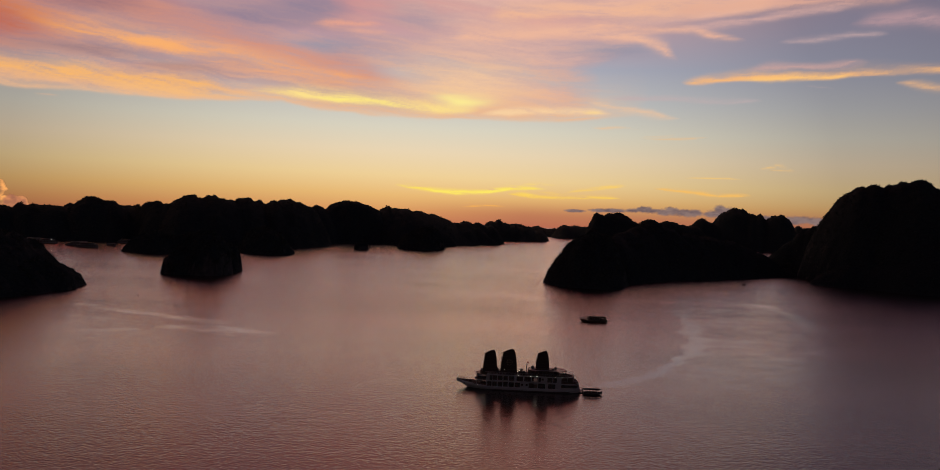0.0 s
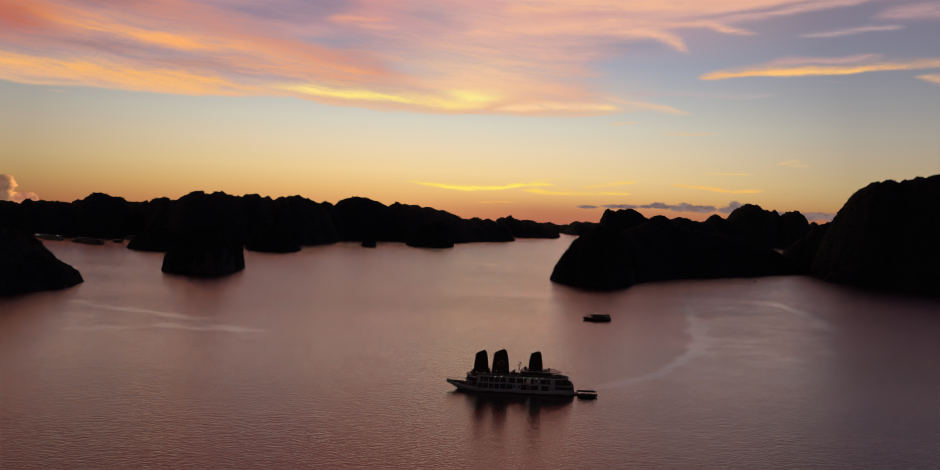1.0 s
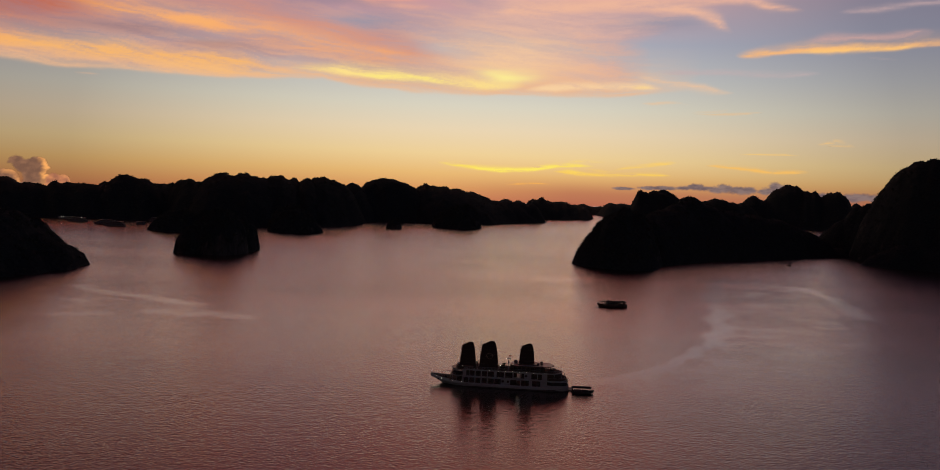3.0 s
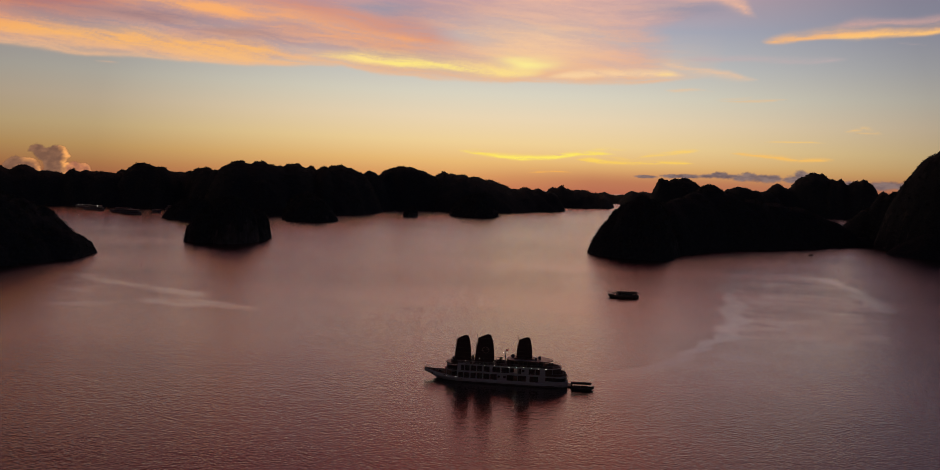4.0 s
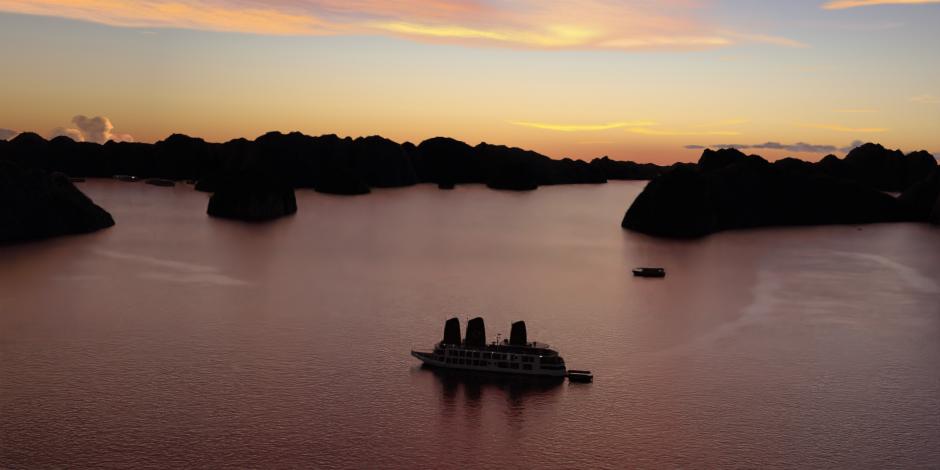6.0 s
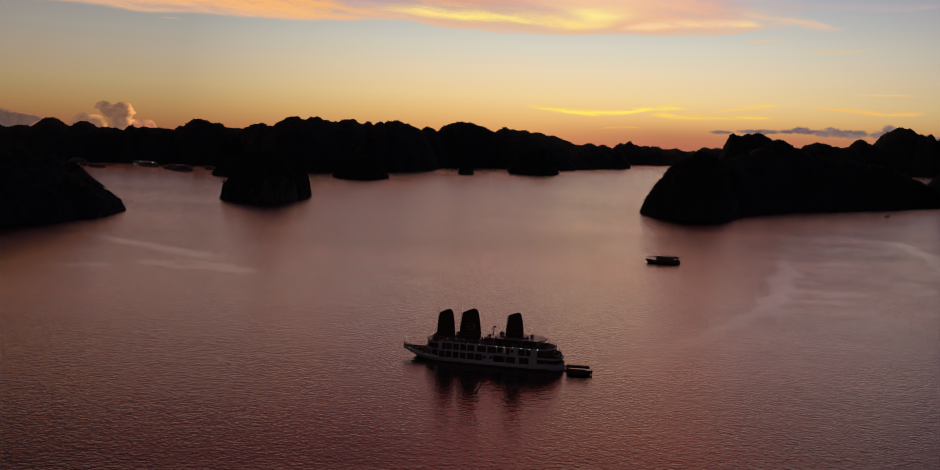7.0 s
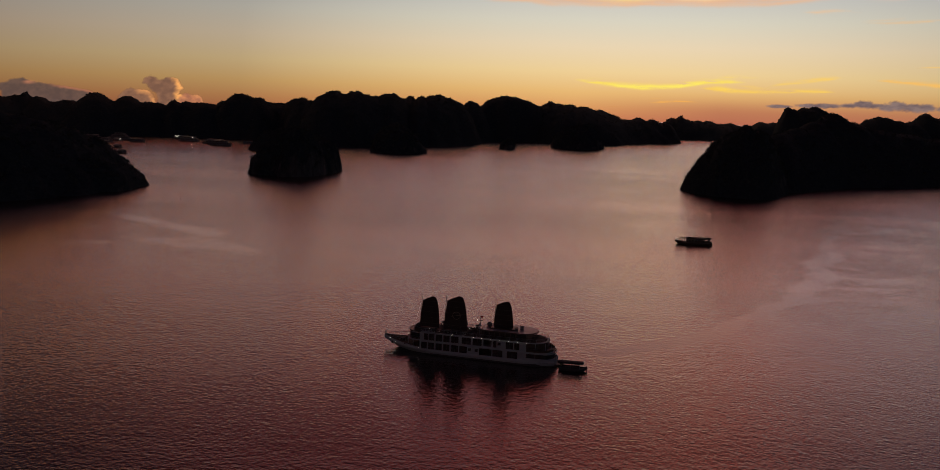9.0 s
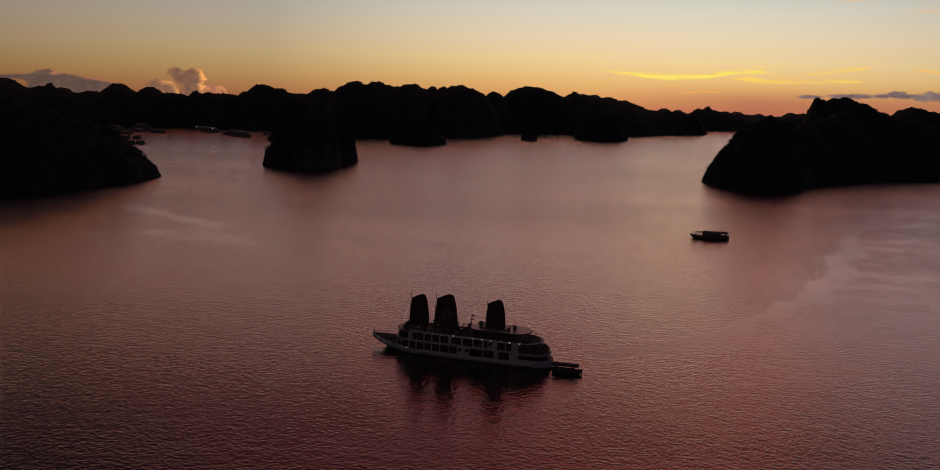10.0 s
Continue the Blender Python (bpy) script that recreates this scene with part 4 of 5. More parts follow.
def add_box(bm, x0, x1, y0, y1, z0, z1, bevel=0.0):
    g = bmesh.ops.create_cube(bm, size=1.0, matrix=Matrix.LocRotScale(((x0 + x1) / 2, (y0 + y1) / 2, (z0 + z1) / 2), None, (x1 - x0, y1 - y0, z1 - z0)))
    if bevel:
        bmesh.ops.bevel(bm, geom=list({e for v in g["verts"] for e in v.link_edges}), offset=bevel, segments=1, affect="EDGES")
    return bm


def box(x0, x1, y0, y1, z0, z1, bevel=0.0):
    return add_box(bmesh.new(), x0, x1, y0, y1, z0, z1, bevel)


def add_rod(bm, a, b, r, n=8, r2=None):
    a, b = Vector(a), Vector(b)
    m = Matrix.Translation((a + b) / 2) @ (b - a).to_track_quat("Z", "Y").to_matrix().to_4x4()
    bmesh.ops.create_cone(bm, cap_ends=True, segments=n, radius1=r, radius2=r if r2 is None else r2, depth=(b - a).length, matrix=m)
    return bm


def rod(a, b, r, n=8, r2=None):
    return add_rod(bmesh.new(), a, b, r, n, r2)


def ball(c, r, seg=10, squash=1.0):
    bm = bmesh.new()
    bmesh.ops.create_uvsphere(bm, u_segments=seg, v_segments=max(4, seg // 2 + 1), radius=r, matrix=Matrix.Translation(c) @ Matrix.Diagonal((1, 1, squash, 1)))
    return bm


def add_slab(bm, outline, z0, z1):
    """A flat slab with the given outline (x, y), from z0 to z1."""
    lo = [bm.verts.new((x, y, z0)) for x, y in outline]
    hi = [bm.verts.new((x, y, z1)) for x, y in outline]
    n = len(outline)
    bm.faces.new(lo[::-1])
    bm.faces.new(hi)
    for k in range(n):
        bm.faces.new((lo[k], lo[(k + 1) % n], hi[(k + 1) % n], hi[k]))
    return bm


def slab(outline, z0, z1):
    return add_slab(bmesh.new(), outline, z0, z1)


def plate(outline, y0, y1):
    """An upright plate with the given outline (x, z), from y0 to y1."""
    bm = bmesh.new()
    lo = [bm.verts.new((x, y0, z)) for x, z in outline]
    hi = [bm.verts.new((x, y1, z)) for x, z in outline]
    n = len(outline)
    bm.faces.new(lo)
    bm.faces.new(hi[::-1])
    for k in range(n):
        bm.faces.new((lo[(k + 1) % n], lo[k], hi[k], hi[(k + 1) % n]))
    return bm


def pierced_wall(x0, x1, z0, z1, y0, y1, holes):
    """An upright wall along x with rectangular openings (x0, x1, z0, z1)."""
    xs = sorted({x0, x1, *[v for h in holes for v in h[:2]]})
    zs = sorted({z0, z1, *[v for h in holes for v in h[2:]]})
    bm = bmesh.new()
    for a, b in zip(xs, xs[1:]):
        run = None
        for c, d in zip(zs, zs[1:]):
            mx, mz = (a + b) / 2, (c + d) / 2
            if any(h[0] < mx < h[1] and h[2] < mz < h[3] for h in holes):
                if run:
                    add_box(bm, a, b, y0, y1, *run)
                run = None
            else:
                run = (run[0], d) if run else (c, d)
        if run:
            add_box(bm, a, b, y0, y1, *run)
    bmesh.ops.remove_doubles(bm, verts=bm.verts[:], dist=0.001)
    return bm


def ring_wall(outline, z0, z1, thick=0.1):
    """A thin wall that follows an open outline (x, y)."""
    bm = bmesh.new()
    cx, cy = sum(p[0] for p in outline) / len(outline), 0.0
    inner = [(x + (cx - x) * thick / 4.0, y + (cy - y) * thick / 4.0) for x, y in outline]
    rings = [[bm.verts.new((x, y, z)) for x, y in o] for o, z in ((outline, z0), (outline, z1), (inner, z1), (inner, z0))]
    for a, b in zip(rings, rings[1:] + rings[:1]):
        for k in range(len(a) - 1):
            bm.faces.new((a[k], a[k + 1], b[k + 1], b[k]))
    bmesh.ops.recalc_face_normals(bm, faces=bm.faces[:])
    return bm


def hull_mesh(stations):
    """A lofted hull. stations: x, half width at the rail, rail height, half width at the water, lowest z."""
    bm = bmesh.new()
    rings = []
    for x, b, zr, w, zb in stations:
        sect = [(b - 0.12, zr), (b, zr), (b * 0.985, zr * 0.55 + zb * 0.1), (w + (b - w) * 0.25, max(zb, 0.25)), (w, max(zb, -0.1)), (w * 0.75, zb)]
        sect = [(max(y, 0.02), z) for y, z in sect]
        rings.append([bm.verts.new((x, -y, z)) for y, z in sect] + [bm.verts.new((x, y, z)) for y, z in reversed(sect)])
    for r0, r1 in zip(rings, rings[1:]):
        for k in range(len(r0) - 1):
            bm.faces.new((r0[k], r0[k + 1], r1[k + 1], r1[k]))
    bm.faces.new(rings[0])
    bm.faces.new(rings[-1][::-1])
    bmesh.ops.recalc_face_normals(bm, faces=bm.faces[:])
    return bm


def railing(parent, path, z, height=0.95, gap=1.6, bars=3):
    """Rails along a path of (x, y), on posts of their own."""
    rail = new("railing")
    rail.parent = parent
    bm = bmesh.new()
    for k in range(bars):
        h = z + height * (k + 1) / bars
        for (xa, ya), (xb, yb) in zip(path, path[1:]):
            add_rod(bm, (xa, ya, h), (xb, yb, h), 0.05 if k == bars - 1 else 0.026, 5)
    part("rail", bm, STEEL, rail)
    src = None
    along = np.concatenate([[0], np.cumsum([math.hypot(b[0] - a[0], b[1] - a[1]) for a, b in zip(path, path[1:])])])
    for d in np.linspace(0, along[-1], max(2, round(along[-1] / gap) + 1)):
        p = (float(np.interp(d, along, [q[0] for q in path])), float(np.interp(d, along, [q[1] for q in path])), z)
        if src is None:
            src = part("post", rod((0, 0, 0), (0, 0, height), 0.03, 6), STEEL, rail)
            src.matrix_basis = pose(*p)
        else:
            again(src, rail, p)
    return rail


# ---------------------------------------------------------------- the cruise ship
SHIP = pose(-1.5, 386.1, 0, 0, 0, -2.0) @ Matrix.Diagonal((1.06, 1.06, 1.0, 1.0))


def ship_half(x):
    return float(np.interp(x, [0, 1.5, 4, 8, 14, 44, 48, 50.5, 52], [0.15, 1.1, 2.7, 4.1, 4.9, 4.95, 4.6, 3.9, 2.9]))


def deck_outline(x0, x1, inset=0.0, round_aft=3.0, round_fore=2.0, n=8):
    """Outline of a deck between x0 and x1 with rounded ends."""
    xs = np.concatenate([x0 + round_fore * (1 - np.cos(np.linspace(0.15, math.pi / 2, n))), np.linspace(x0 + round_fore, x1 - round_aft, 8)[1:-1], x1 - round_aft * (1 - np.sin(np.linspace(math.pi / 2, 0.15, n)[::-1] * 1.0))])
    xs = np.unique(np.clip(xs, x0, x1))
    near = []
    for x in xs:
        b = ship_half(min(x, 47.5)) - inset
        if x < x0 + round_fore:
            b *= math.sqrt(max(0.12, 1 - ((x0 + round_fore - x) / round_fore) ** 2))
        if x > x1 - round_aft:
            b *= math.sqrt(max(0.12, 1 - ((x - x1 + round_aft) / round_aft) ** 2))
        near.append((float(x), -b))
    return near + [(x, -y) for x, y in reversed(near)]


def cruise_ship():
    ship = new("cruise_ship")
    ship.matrix_basis = SHIP
    tagged(ship, "white three-deck cruise ship with dark junk sails and lit lamps", "ship")
    st = []
    for x in (0, 0.8, 2, 3.2, 4.6, 6.5, 9, 12, 16, 24, 34, 42, 46, 48.5, 50.5, 51.6, 52):
        b = ship_half(x)
        zr = float(np.interp(x, [0, 3, 8, 14, 52], [3.7, 3.1, 2.5, 1.75, 1.75]))
        w = float(np.interp(x, [0, 4.6, 9, 15, 46, 52], [0, 0.02, 2.5, 4.5, 4.6, 2.6]))
        zb = float(np.interp(x, [0, 4.6, 6, 52], [3.5, 0.0, -0.9, -0.9]))
        st.append((x, b, zr, w, zb))
    hull = part("hull", hull_mesh(st), WHITE, ship, "white painted hull with a raked bow", True)
    boot = [(x, -(ww + 0.16)) for x, _, _, ww, _ in st if x > 4.6]
    part("boot_stripe", slab(boot + [(x, -y) for x, y in reversed(boot)], -0.5, 0.7), DARK_HULL, ship, "dark band along the waterline")
    bm = bmesh.new()
    rows = []
    for x in (0.5, 1.5, 3, 5, 8, 10):
        b, z = ship_half(x) - 0.1, float(np.interp(x, [0, 3, 8, 10], [3.5, 2.95, 2.4, 2.3]))
        rows.append([bm.verts.new(p) for p in ((x, -b, z), (x, b, z), (x, b, z - 0.2), (x, -b, z - 0.2))])
    for r0, r1 in zip(rows, rows[1:]):
        for k in range(4):
            bm.faces.new((r0[k], r0[(k + 1) % 4], r1[(k + 1) % 4], r1[k]))
    bm.faces.new(rows[0][::-1])
    bm.faces.new(rows[-1])
    bmesh.ops.recalc_face_normals(bm, faces=bm.faces[:])
    part("foredeck", bm, DECK, ship, "dark worn planks on the bow")
    part("main_deck", slab(deck_outline(8.0, 51.8, 0.15, 3.0, 0.5), 1.2, 1.35), DECK, ship)
    part("upper_deck", slab(deck_outline(7.6, 51.2, -0.05, 3.4, 3.0), 4.05, 4.3), WHITE, ship)
    # dark floor laid over the white deck to keep the gallery dark
    part("gallery_planks", slab(deck_outline(44.2, 50.9, 0.3, 3.3, 0.1), 4.3, 4.34), DECK, ship)
    part("sun_deck", slab(deck_outline(12.7, 49.6, -0.1, 4.2, 0.3), 6.85, 7.1), WHITE, ship)
    part("front_deck", slab(deck_outline(9.8, 12.65, -0.1, 0.1, 2.6), 6.85, 7.1), DECK, ship, "dark rounded deck over the wheelhouse")
    part("front_parapet", ring_wall([(13.6, -4.7), (12.2, -4.5), (10.6, -3.4), (9.9, -1.6), (9.9, 1.6), (10.6, 3.4), (12.2, 4.5), (13.6, 4.7)], 7.1, 7.9), DARK_WOOD, ship)
    part("sun_deck_planks", slab(deck_outline(10.4, 49.0, 0.35, 4.0, 2.8), 7.1, 7.14), DECK, ship)

    # side walls with their window openings
    low = [(13.1, 14.8), (15.2, 17.0), (17.5, 19.3), (19.8, 21.6), (22.1, 24.2), (24.6, 26.8), (27.2, 28.0), (29.2, 30.0), (30.4, 34.1), (34.4, 37.2), (38.6, 41.5)]
    high = [(14.0, 15.1), (15.4, 17.0), (17.5, 19.3), (19.8, 21.6), (22.1, 24.2), (25.3, 27.9), (28.5, 31.1), (31.6, 34.0), (34.5, 35.4), (35.8, 36.6), (38.2, 40.2), (40.6, 42.0)]
    holes = []
    for k, (a, b) in enumerate(low):
        z0, z1 = (1.4, 3.8) if k in (5, 8) else (2.6, 3.4) if k in (6, 7) else (1.8, 3.8)
        holes.append((a, b, z0, z1))
    for k, (a, b) in enumerate(high):
        z0, z1 = (5.35, 6.2) if k == 9 else (4.6, 6.55)
        holes.append((a, b, z0, z1))
    open_holes = (8, 18)  # doorways that stand open
    for side in (-1, 1):
        y0, y1 = sorted((side * 4.86, side * 4.72))
        wall = part("side_wall", pierced_wall(12.6, 44.0, 1.35, 6.85, y0, y1, holes), WHITE, ship, "white side wall pierced by big cabin windows")
        for k, (a, b, z0, z1) in enumerate(holes):
            if k in open_holes:
                continue
            part("window", box(a, b, min(side * 4.78, side * 4.75), max(side * 4.78, side * 4.75), z0, z1), GLASS, wall)
            if b - a > 1.2:
                mid = (a + b) / 2
                part("mullion", box(mid - 0.035, mid + 0.035, min(side * 4.83, side * 4.73), max(side * 4.83, side * 4.73), z0, z1), DARK_WOOD, wall)
            bm = bmesh.new()
            f = 0.06
            ya, yb = sorted((side * 4.88, side * 4.7))
            for q in ((a - f, b + f, z1, z1 + f), (a - f, b + f, z0 - f, z0), (a - f, a, z0, z1), (b, b + f, z0, z1)):
                add_box(bm, q[0], q[1], ya, yb, q[2], q[3])
            part("window_frame", bm, DARK_WOOD, wall)
    # cabins behind the glass
    for z0, z1 in ((1.35, 4.05), (4.3, 6.85)):
        part("bulkhead", box(13.0, 30.2, -0.7, 0.7, z0, z1), DARK_WOOD, ship)
        part("bulkhead", box(30.2, 32.6, -1.5, 1.5, z0, z1), DARK_WOOD, ship)
        part("bulkhead", box(34.8, 43.6, -1.2, 1.2, z0, z1), DARK_WOOD, ship)
        for x in (13.0, 17.2, 21.8, 24.4, 28.2, 34.3, 38.4, 43.6):
            part("partition", box(x, x + 0.1, -4.7, 4.7, z0, z1), DARK_WOOD, ship)
    # glazed front under the wheelhouse brow, and the open bow saloon
    part("wheelhouse_glass", slab(deck_outline(8.3, 12.6, 0.55, 0.3, 2.6), 4.75, 6.6), GLASS, ship)
    part("wheelhouse_sill", slab(deck_outline(8.2, 12.6, 0.5, 0.3, 2.6), 4.3, 4.75), DARK_WOOD, ship)
    part("wheelhouse_brow", slab(deck_outline(8.0, 12.6, 0.35, 0.3, 2.8), 6.6, 6.85), DARK_WOOD, ship)
    part("saloon_wall", box(11.8, 12.0, -4.4, 4.4, 1.35, 4.05), DARK_WOOD, ship)
    for x, y in ((8.6, 3.2), (8.6, -3.2), (10.4, 4.1), (10.4, -4.1)):
        part("pillar", rod((x, y, 1.35), (x, y, 4.05), 0.09), WHITE, ship)
    # after end: open galleries with pillars
    for z0, z1 in ((1.35, 4.05), (4.3, 6.85)):
        part("gallery_wall", box(44.0, 44.2, -4.7, 4.7, z0, z1), DARK_WOOD, ship)
        for x, y in ((46.5, 4.4), (46.5, -4.4), (49.2, 3.2), (49.2, -3.2), (50.4, 0)):
            part("pillar", rod((x, y, z0), (x, y, z1), 0.08), WHITE, ship)
    part("stern_bulwark", ring_wall(deck_outline(44.0, 52.0, 0.02, 3.2, 0.05), 1.3, 2.4), WHITE, ship)
    part("stern_screen", ring_wall(deck_outline(44.0, 51.6, 0.25, 3.2, 0.05), 2.4, 3.7), GLASS, ship, "dark tinted glass round the stern")
    part("stern_header", ring_wall(deck_outline(44.0, 51.9, 0.1, 3.2, 0.05), 3.7, 4.05), WHITE, ship)
    # inner wall added so that the open gallery stays dark
    part("gallery_screen", ring_wall(deck_outline(44.0, 49.4, 0.7, 3.0, 0.05), 4.3, 6.85), DARK_WOOD, ship, "dark rounded wall inside the after gallery")
    part("gallery_bulwark", ring_wall(deck_outline(44.0, 51.2, -0.03, 3.4, 0.05), 4.3, 5.0), DARK_WOOD, ship)
    # house and canopy on the sun deck
    part("deck_house", slab(deck_outline(30.0, 43.0, 1.5, 2.5, 1.0), 7.14, 9.25), DARK_WOOD, ship, "dark panelled bar house on the top deck")
    for side in (-1, 1):
        for x in np.arange(31.5, 41.0, 1.55):
            ya, yb = sorted((side * 3.47, side * 3.42))
            part("house_window", box(x, x + 1.2, ya, yb, 7.7, 8.8), GLASS, ship)
    part("canopy_roof", slab(deck_outline(30.4, 46.2, 0.75, 4.0, 1.5), 9.3, 9.5), ROOF, ship, "pale flat canopy roof, rounded aft")
    part("canopy_edge", slab(deck_outline(30.2, 46.4, 0.65, 4.0, 1.5), 9.22, 9.42), DARK_WOOD, ship)
    for x in (31.0, 44.4):
        for y in (-3.3, 3.3):
            part("canopy_post", rod((x, y, 7.14), (x, y, 9.3), 0.07), DARK_WOOD, ship)
    part("skylight", box(32.6, 40.0, -2.3, 1.7, 9.5, 9.85, 0.06), DARK_WOOD, ship)
    part("vent_box", box(41.2, 42.1, -0.6, 0.3, 9.5, 10.75, 0.05), GREY, ship)
    part("vent_box", box(40.0, 40.9, -2.5, -1.7, 9.5, 10.4, 0.05), GREY, ship)
    part("satellite_dome", ball((32.0, 0.4, 10.1), 0.75, 14), GREY, ship, smooth=True)
    mast = part("signal_mast", rod((29.4, -0.6, 7.14), (29.4, -0.6, 12.6), 0.13, 8, 0.05), WHITE, ship, "white signal mast with radar and a small red flag")
    part("radar_bar", box(28.6, 30.2, -0.72, -0.48, 11.2, 11.4, 0.03), WHITE, mast)
    part("mast_arm", rod((28.8, -0.6, 11.9), (30.0, -0.6, 11.9), 0.04), WHITE, mast)
    part("radar_foot", rod((29.4, -0.6, 9.5), (29.4, -0.6, 10.6), 0.32, 10, 0.2), WHITE, mast)
    part("flag", plate([(29.45, 12.2), (29.45, 12.7), (29.9, 12.62), (30.35, 12.68), (30.3, 12.2), (29.9, 12.14)], -0.61, -0.59), RED, mast, "small red flag")

    # sails
    def sail(x0, x1, z0, z1, emblem=False):
        w, h = x1 - x0, z1 - z0
        out = [(x0, z0), (x0 + 0.01 * w, z0 + 0.3 * h), (x0 + 0.06 * w, z0 + 0.6 * h), (x0 + 0.1 * w, z0 + 0.84 * h), (x0 + 0.36 * w, z0 + 0.93 * h), (x0 + 0.62 * w, z1), (x0 + 0.78 * w, z0 + 0.965 * h),
               (x0 + 0.86 * w, z0 + 0.83 * h), (x0 + 0.93 * w, z0 + 0.6 * h), (x0 + 0.98 * w, z0 + 0.3 * h), (x1, z0)]
        s = part("sail", plate(out, -0.05, 0.05), SAIL, ship, "dark brown battened junk sail")
        pole = part("mast", rod((x0 - 0.02 * w, 0.16, z0 - 0.5), (x0 + 0.055 * w, 0.16, z0 + h * 0.985), 0.13, 8, 0.06), DARK_WOOD, s)
        for f in (0.12, 0.3, 0.48, 0.66, 0.83):
            a = np.interp(f, [0, 0.3, 0.6, 0.86], [0, 0.01, 0.06, 0.1])
            b = np.interp(f, [0, 0.3, 0.6, 0.83], [1, 0.98, 0.93, 0.85])
            part("batten", box(x0 + a * w - 0.06, x0 + b * w + 0.06, -0.1, -0.05, z0 + f * h - 0.045, z0 + f * h + 0.045), DARK_WOOD, s)
        if emblem:
            bm = bmesh.new()
            cx, cz, r = x0 + 0.52 * w, z0 + 0.42 * h, 1.15
            for k in range(28):
                t0, t1 = 2 * math.pi * k / 28, 2 * math.pi * (k + 1) / 28
                add_rod(bm, (cx + r * math.cos(t0), -0.12, cz + r * math.sin(t0)), (cx + r * math.cos(t1), -0.12, cz + r * math.sin(t1)), 0.06, 5)
            add_rod(bm, (cx - 1.6, -0.12, cz - 0.35), (cx + 1.6, -0.12, cz + 0.4), 0.05, 5)
            part("emblem", bm, EMBLEM, s, "faint painted ring crossed by a bar")
        bm = bmesh.new()
        add_rod(bm, (x0 + 0.09 * w, 0.16, z0 + h), (x0 - 1.2, -2.4, 7.1), 0.018, 4)
        add_rod(bm, (x0 + 0.09 * w, 0.16, z0 + h), (x0 - 1.2, 2.4, 7.1), 0.018, 4)
        part("shroud", bm, STEEL, s)

    sail(11.1, 17.0, 7.4, 17.2)
    sail(18.5, 25.4, 7.3, 18.0, True)
    sail(33.4, 39.0, 9.5, 17.8)

    # rails
    bow = [(0.3, -0.3), (1.5, -1.05), (4, -2.6), (8, -4.0)]
    railing(ship, bow, 3.2, 0.85, 1.2, 2)
    railing(ship, [(x, -y) for x, y in bow], 3.2, 0.85, 1.2, 2)
    sun = deck_outline(10.0, 49.4, 0.1, 4.2, 3.0)
    n = len(sun) // 2
    railing(ship, sun[:n], 7.1, 1.0, 1.9, 3)
    railing(ship, sun[n:], 7.1, 1.0, 1.9, 3)
    railing(ship, [sun[n - 1], sun[n]], 7.1, 1.0, 1.0, 3)
    mid = deck_outline(44.0, 51.0, 0.1, 3.4, 0.1)
    m = len(mid) // 2
    railing(ship, [p for p in mid[:m] if p[0] > 44.4], 4.3, 0.95, 1.2, 3)
    railing(ship, [p for p in mid[m:] if p[0] > 44.4], 4.3, 0.95, 1.2, 3)
    brow = deck_outline(7.7, 12.6, 0.1, 0.2, 3.0)
    railing(ship, [p for p in brow[:len(brow) // 2] if p[0] < 12.2], 4.3, 0.9, 1.2, 2)
    railing(ship, [(0.35, -0.3), (0.1, 0.0), (0.35, 0.3)], 3.9, 0.7, 0.4, 2)
    part("bow_staff", rod((0.5, 0, 4.0), (0.9, 0, 6.6), 0.035, 6, 0.02), STEEL, ship)
    part("anchor_winch", box(3.4, 4.4, -0.6, 0.6, 2.5, 3.15, 0.12), BLACK, ship)
    part("bow_locker", box(5.4, 6.6, -1.2, 1.2, 2.5, 3.2, 0.05), BLACK, ship)
    part("anchor", box(3.0, 3.5, -2.35, -2.1, 1.5, 2.3, 0.08), BLACK, ship)
    part("swim_platform", slab([(51.2, -2.6), (53.4, -2.2), (53.4, 2.2), (51.2, 2.6)], 0.35, 0.55), GREY, ship)
    for y in (-1.7, 1.7):
        part("fender", rod((53.5, y, 0.1), (53.5, y, 1.1), 0.28, 10), BLACK, ship)
    part("name_board", box(12.9, 17.2, -5.02, -4.98, 7.25, 7.7), WHITE, ship, "pale board with an unreadable dark name")
    for k in range(9):
        part("letter_bar", box(13.1 + k * 0.44, 13.38 + k * 0.44, -5.045, -5.02, 7.35, 7.6), DARK_WOOD, ship)

    # deck lamps
    lamp0 = None
    spots = [(x, -ship_half(x) - 0.14, 6.95) for x in (31.2, 33.8, 36.4, 39.0, 41.6, 44.2, 28.6, 25.9, 22.4, 19.8)]
    spots += [(12.3, -4.3, 8.15), (15.4, -4.5, 8.1), (20.1, -1.2, 8.6), (25.6, -3.0, 8.3), (26.4, -1.0, 8.4), (2.4, -1.85, 3.0), (4.6, -3.05, 2.4), (8.9, -4.35, 1.9), (12.3, -4.95, 1.95), (28.6, -0.9, 11.3)]
    for n, p in enumerate(spots):
        if lamp0 is None:
            lamp0 = part("deck_lamp", rod((0, 0, -0.12), (0, 0, 0.0), 0.07, 8), STEEL, ship, "small white-hot deck lamp")
            lamp0.matrix_basis = pose(*p)
            bulb0 = part("bulb", ball((0, 0, 0.08), 0.068, 8), BULB, lamp0)
        else:
            lamp = again(lamp0, ship, p)
            tagged(lamp, "small white-hot deck lamp")
            bulb = new("bulb", bulb0.data)
            bulb.parent = lamp
            if n > 5:
                bulb.matrix_basis = pose(0, 0, 0.02) @ Matrix.Scale(0.68, 4)  # weaker lamps forward
    return ship


cruise_ship()


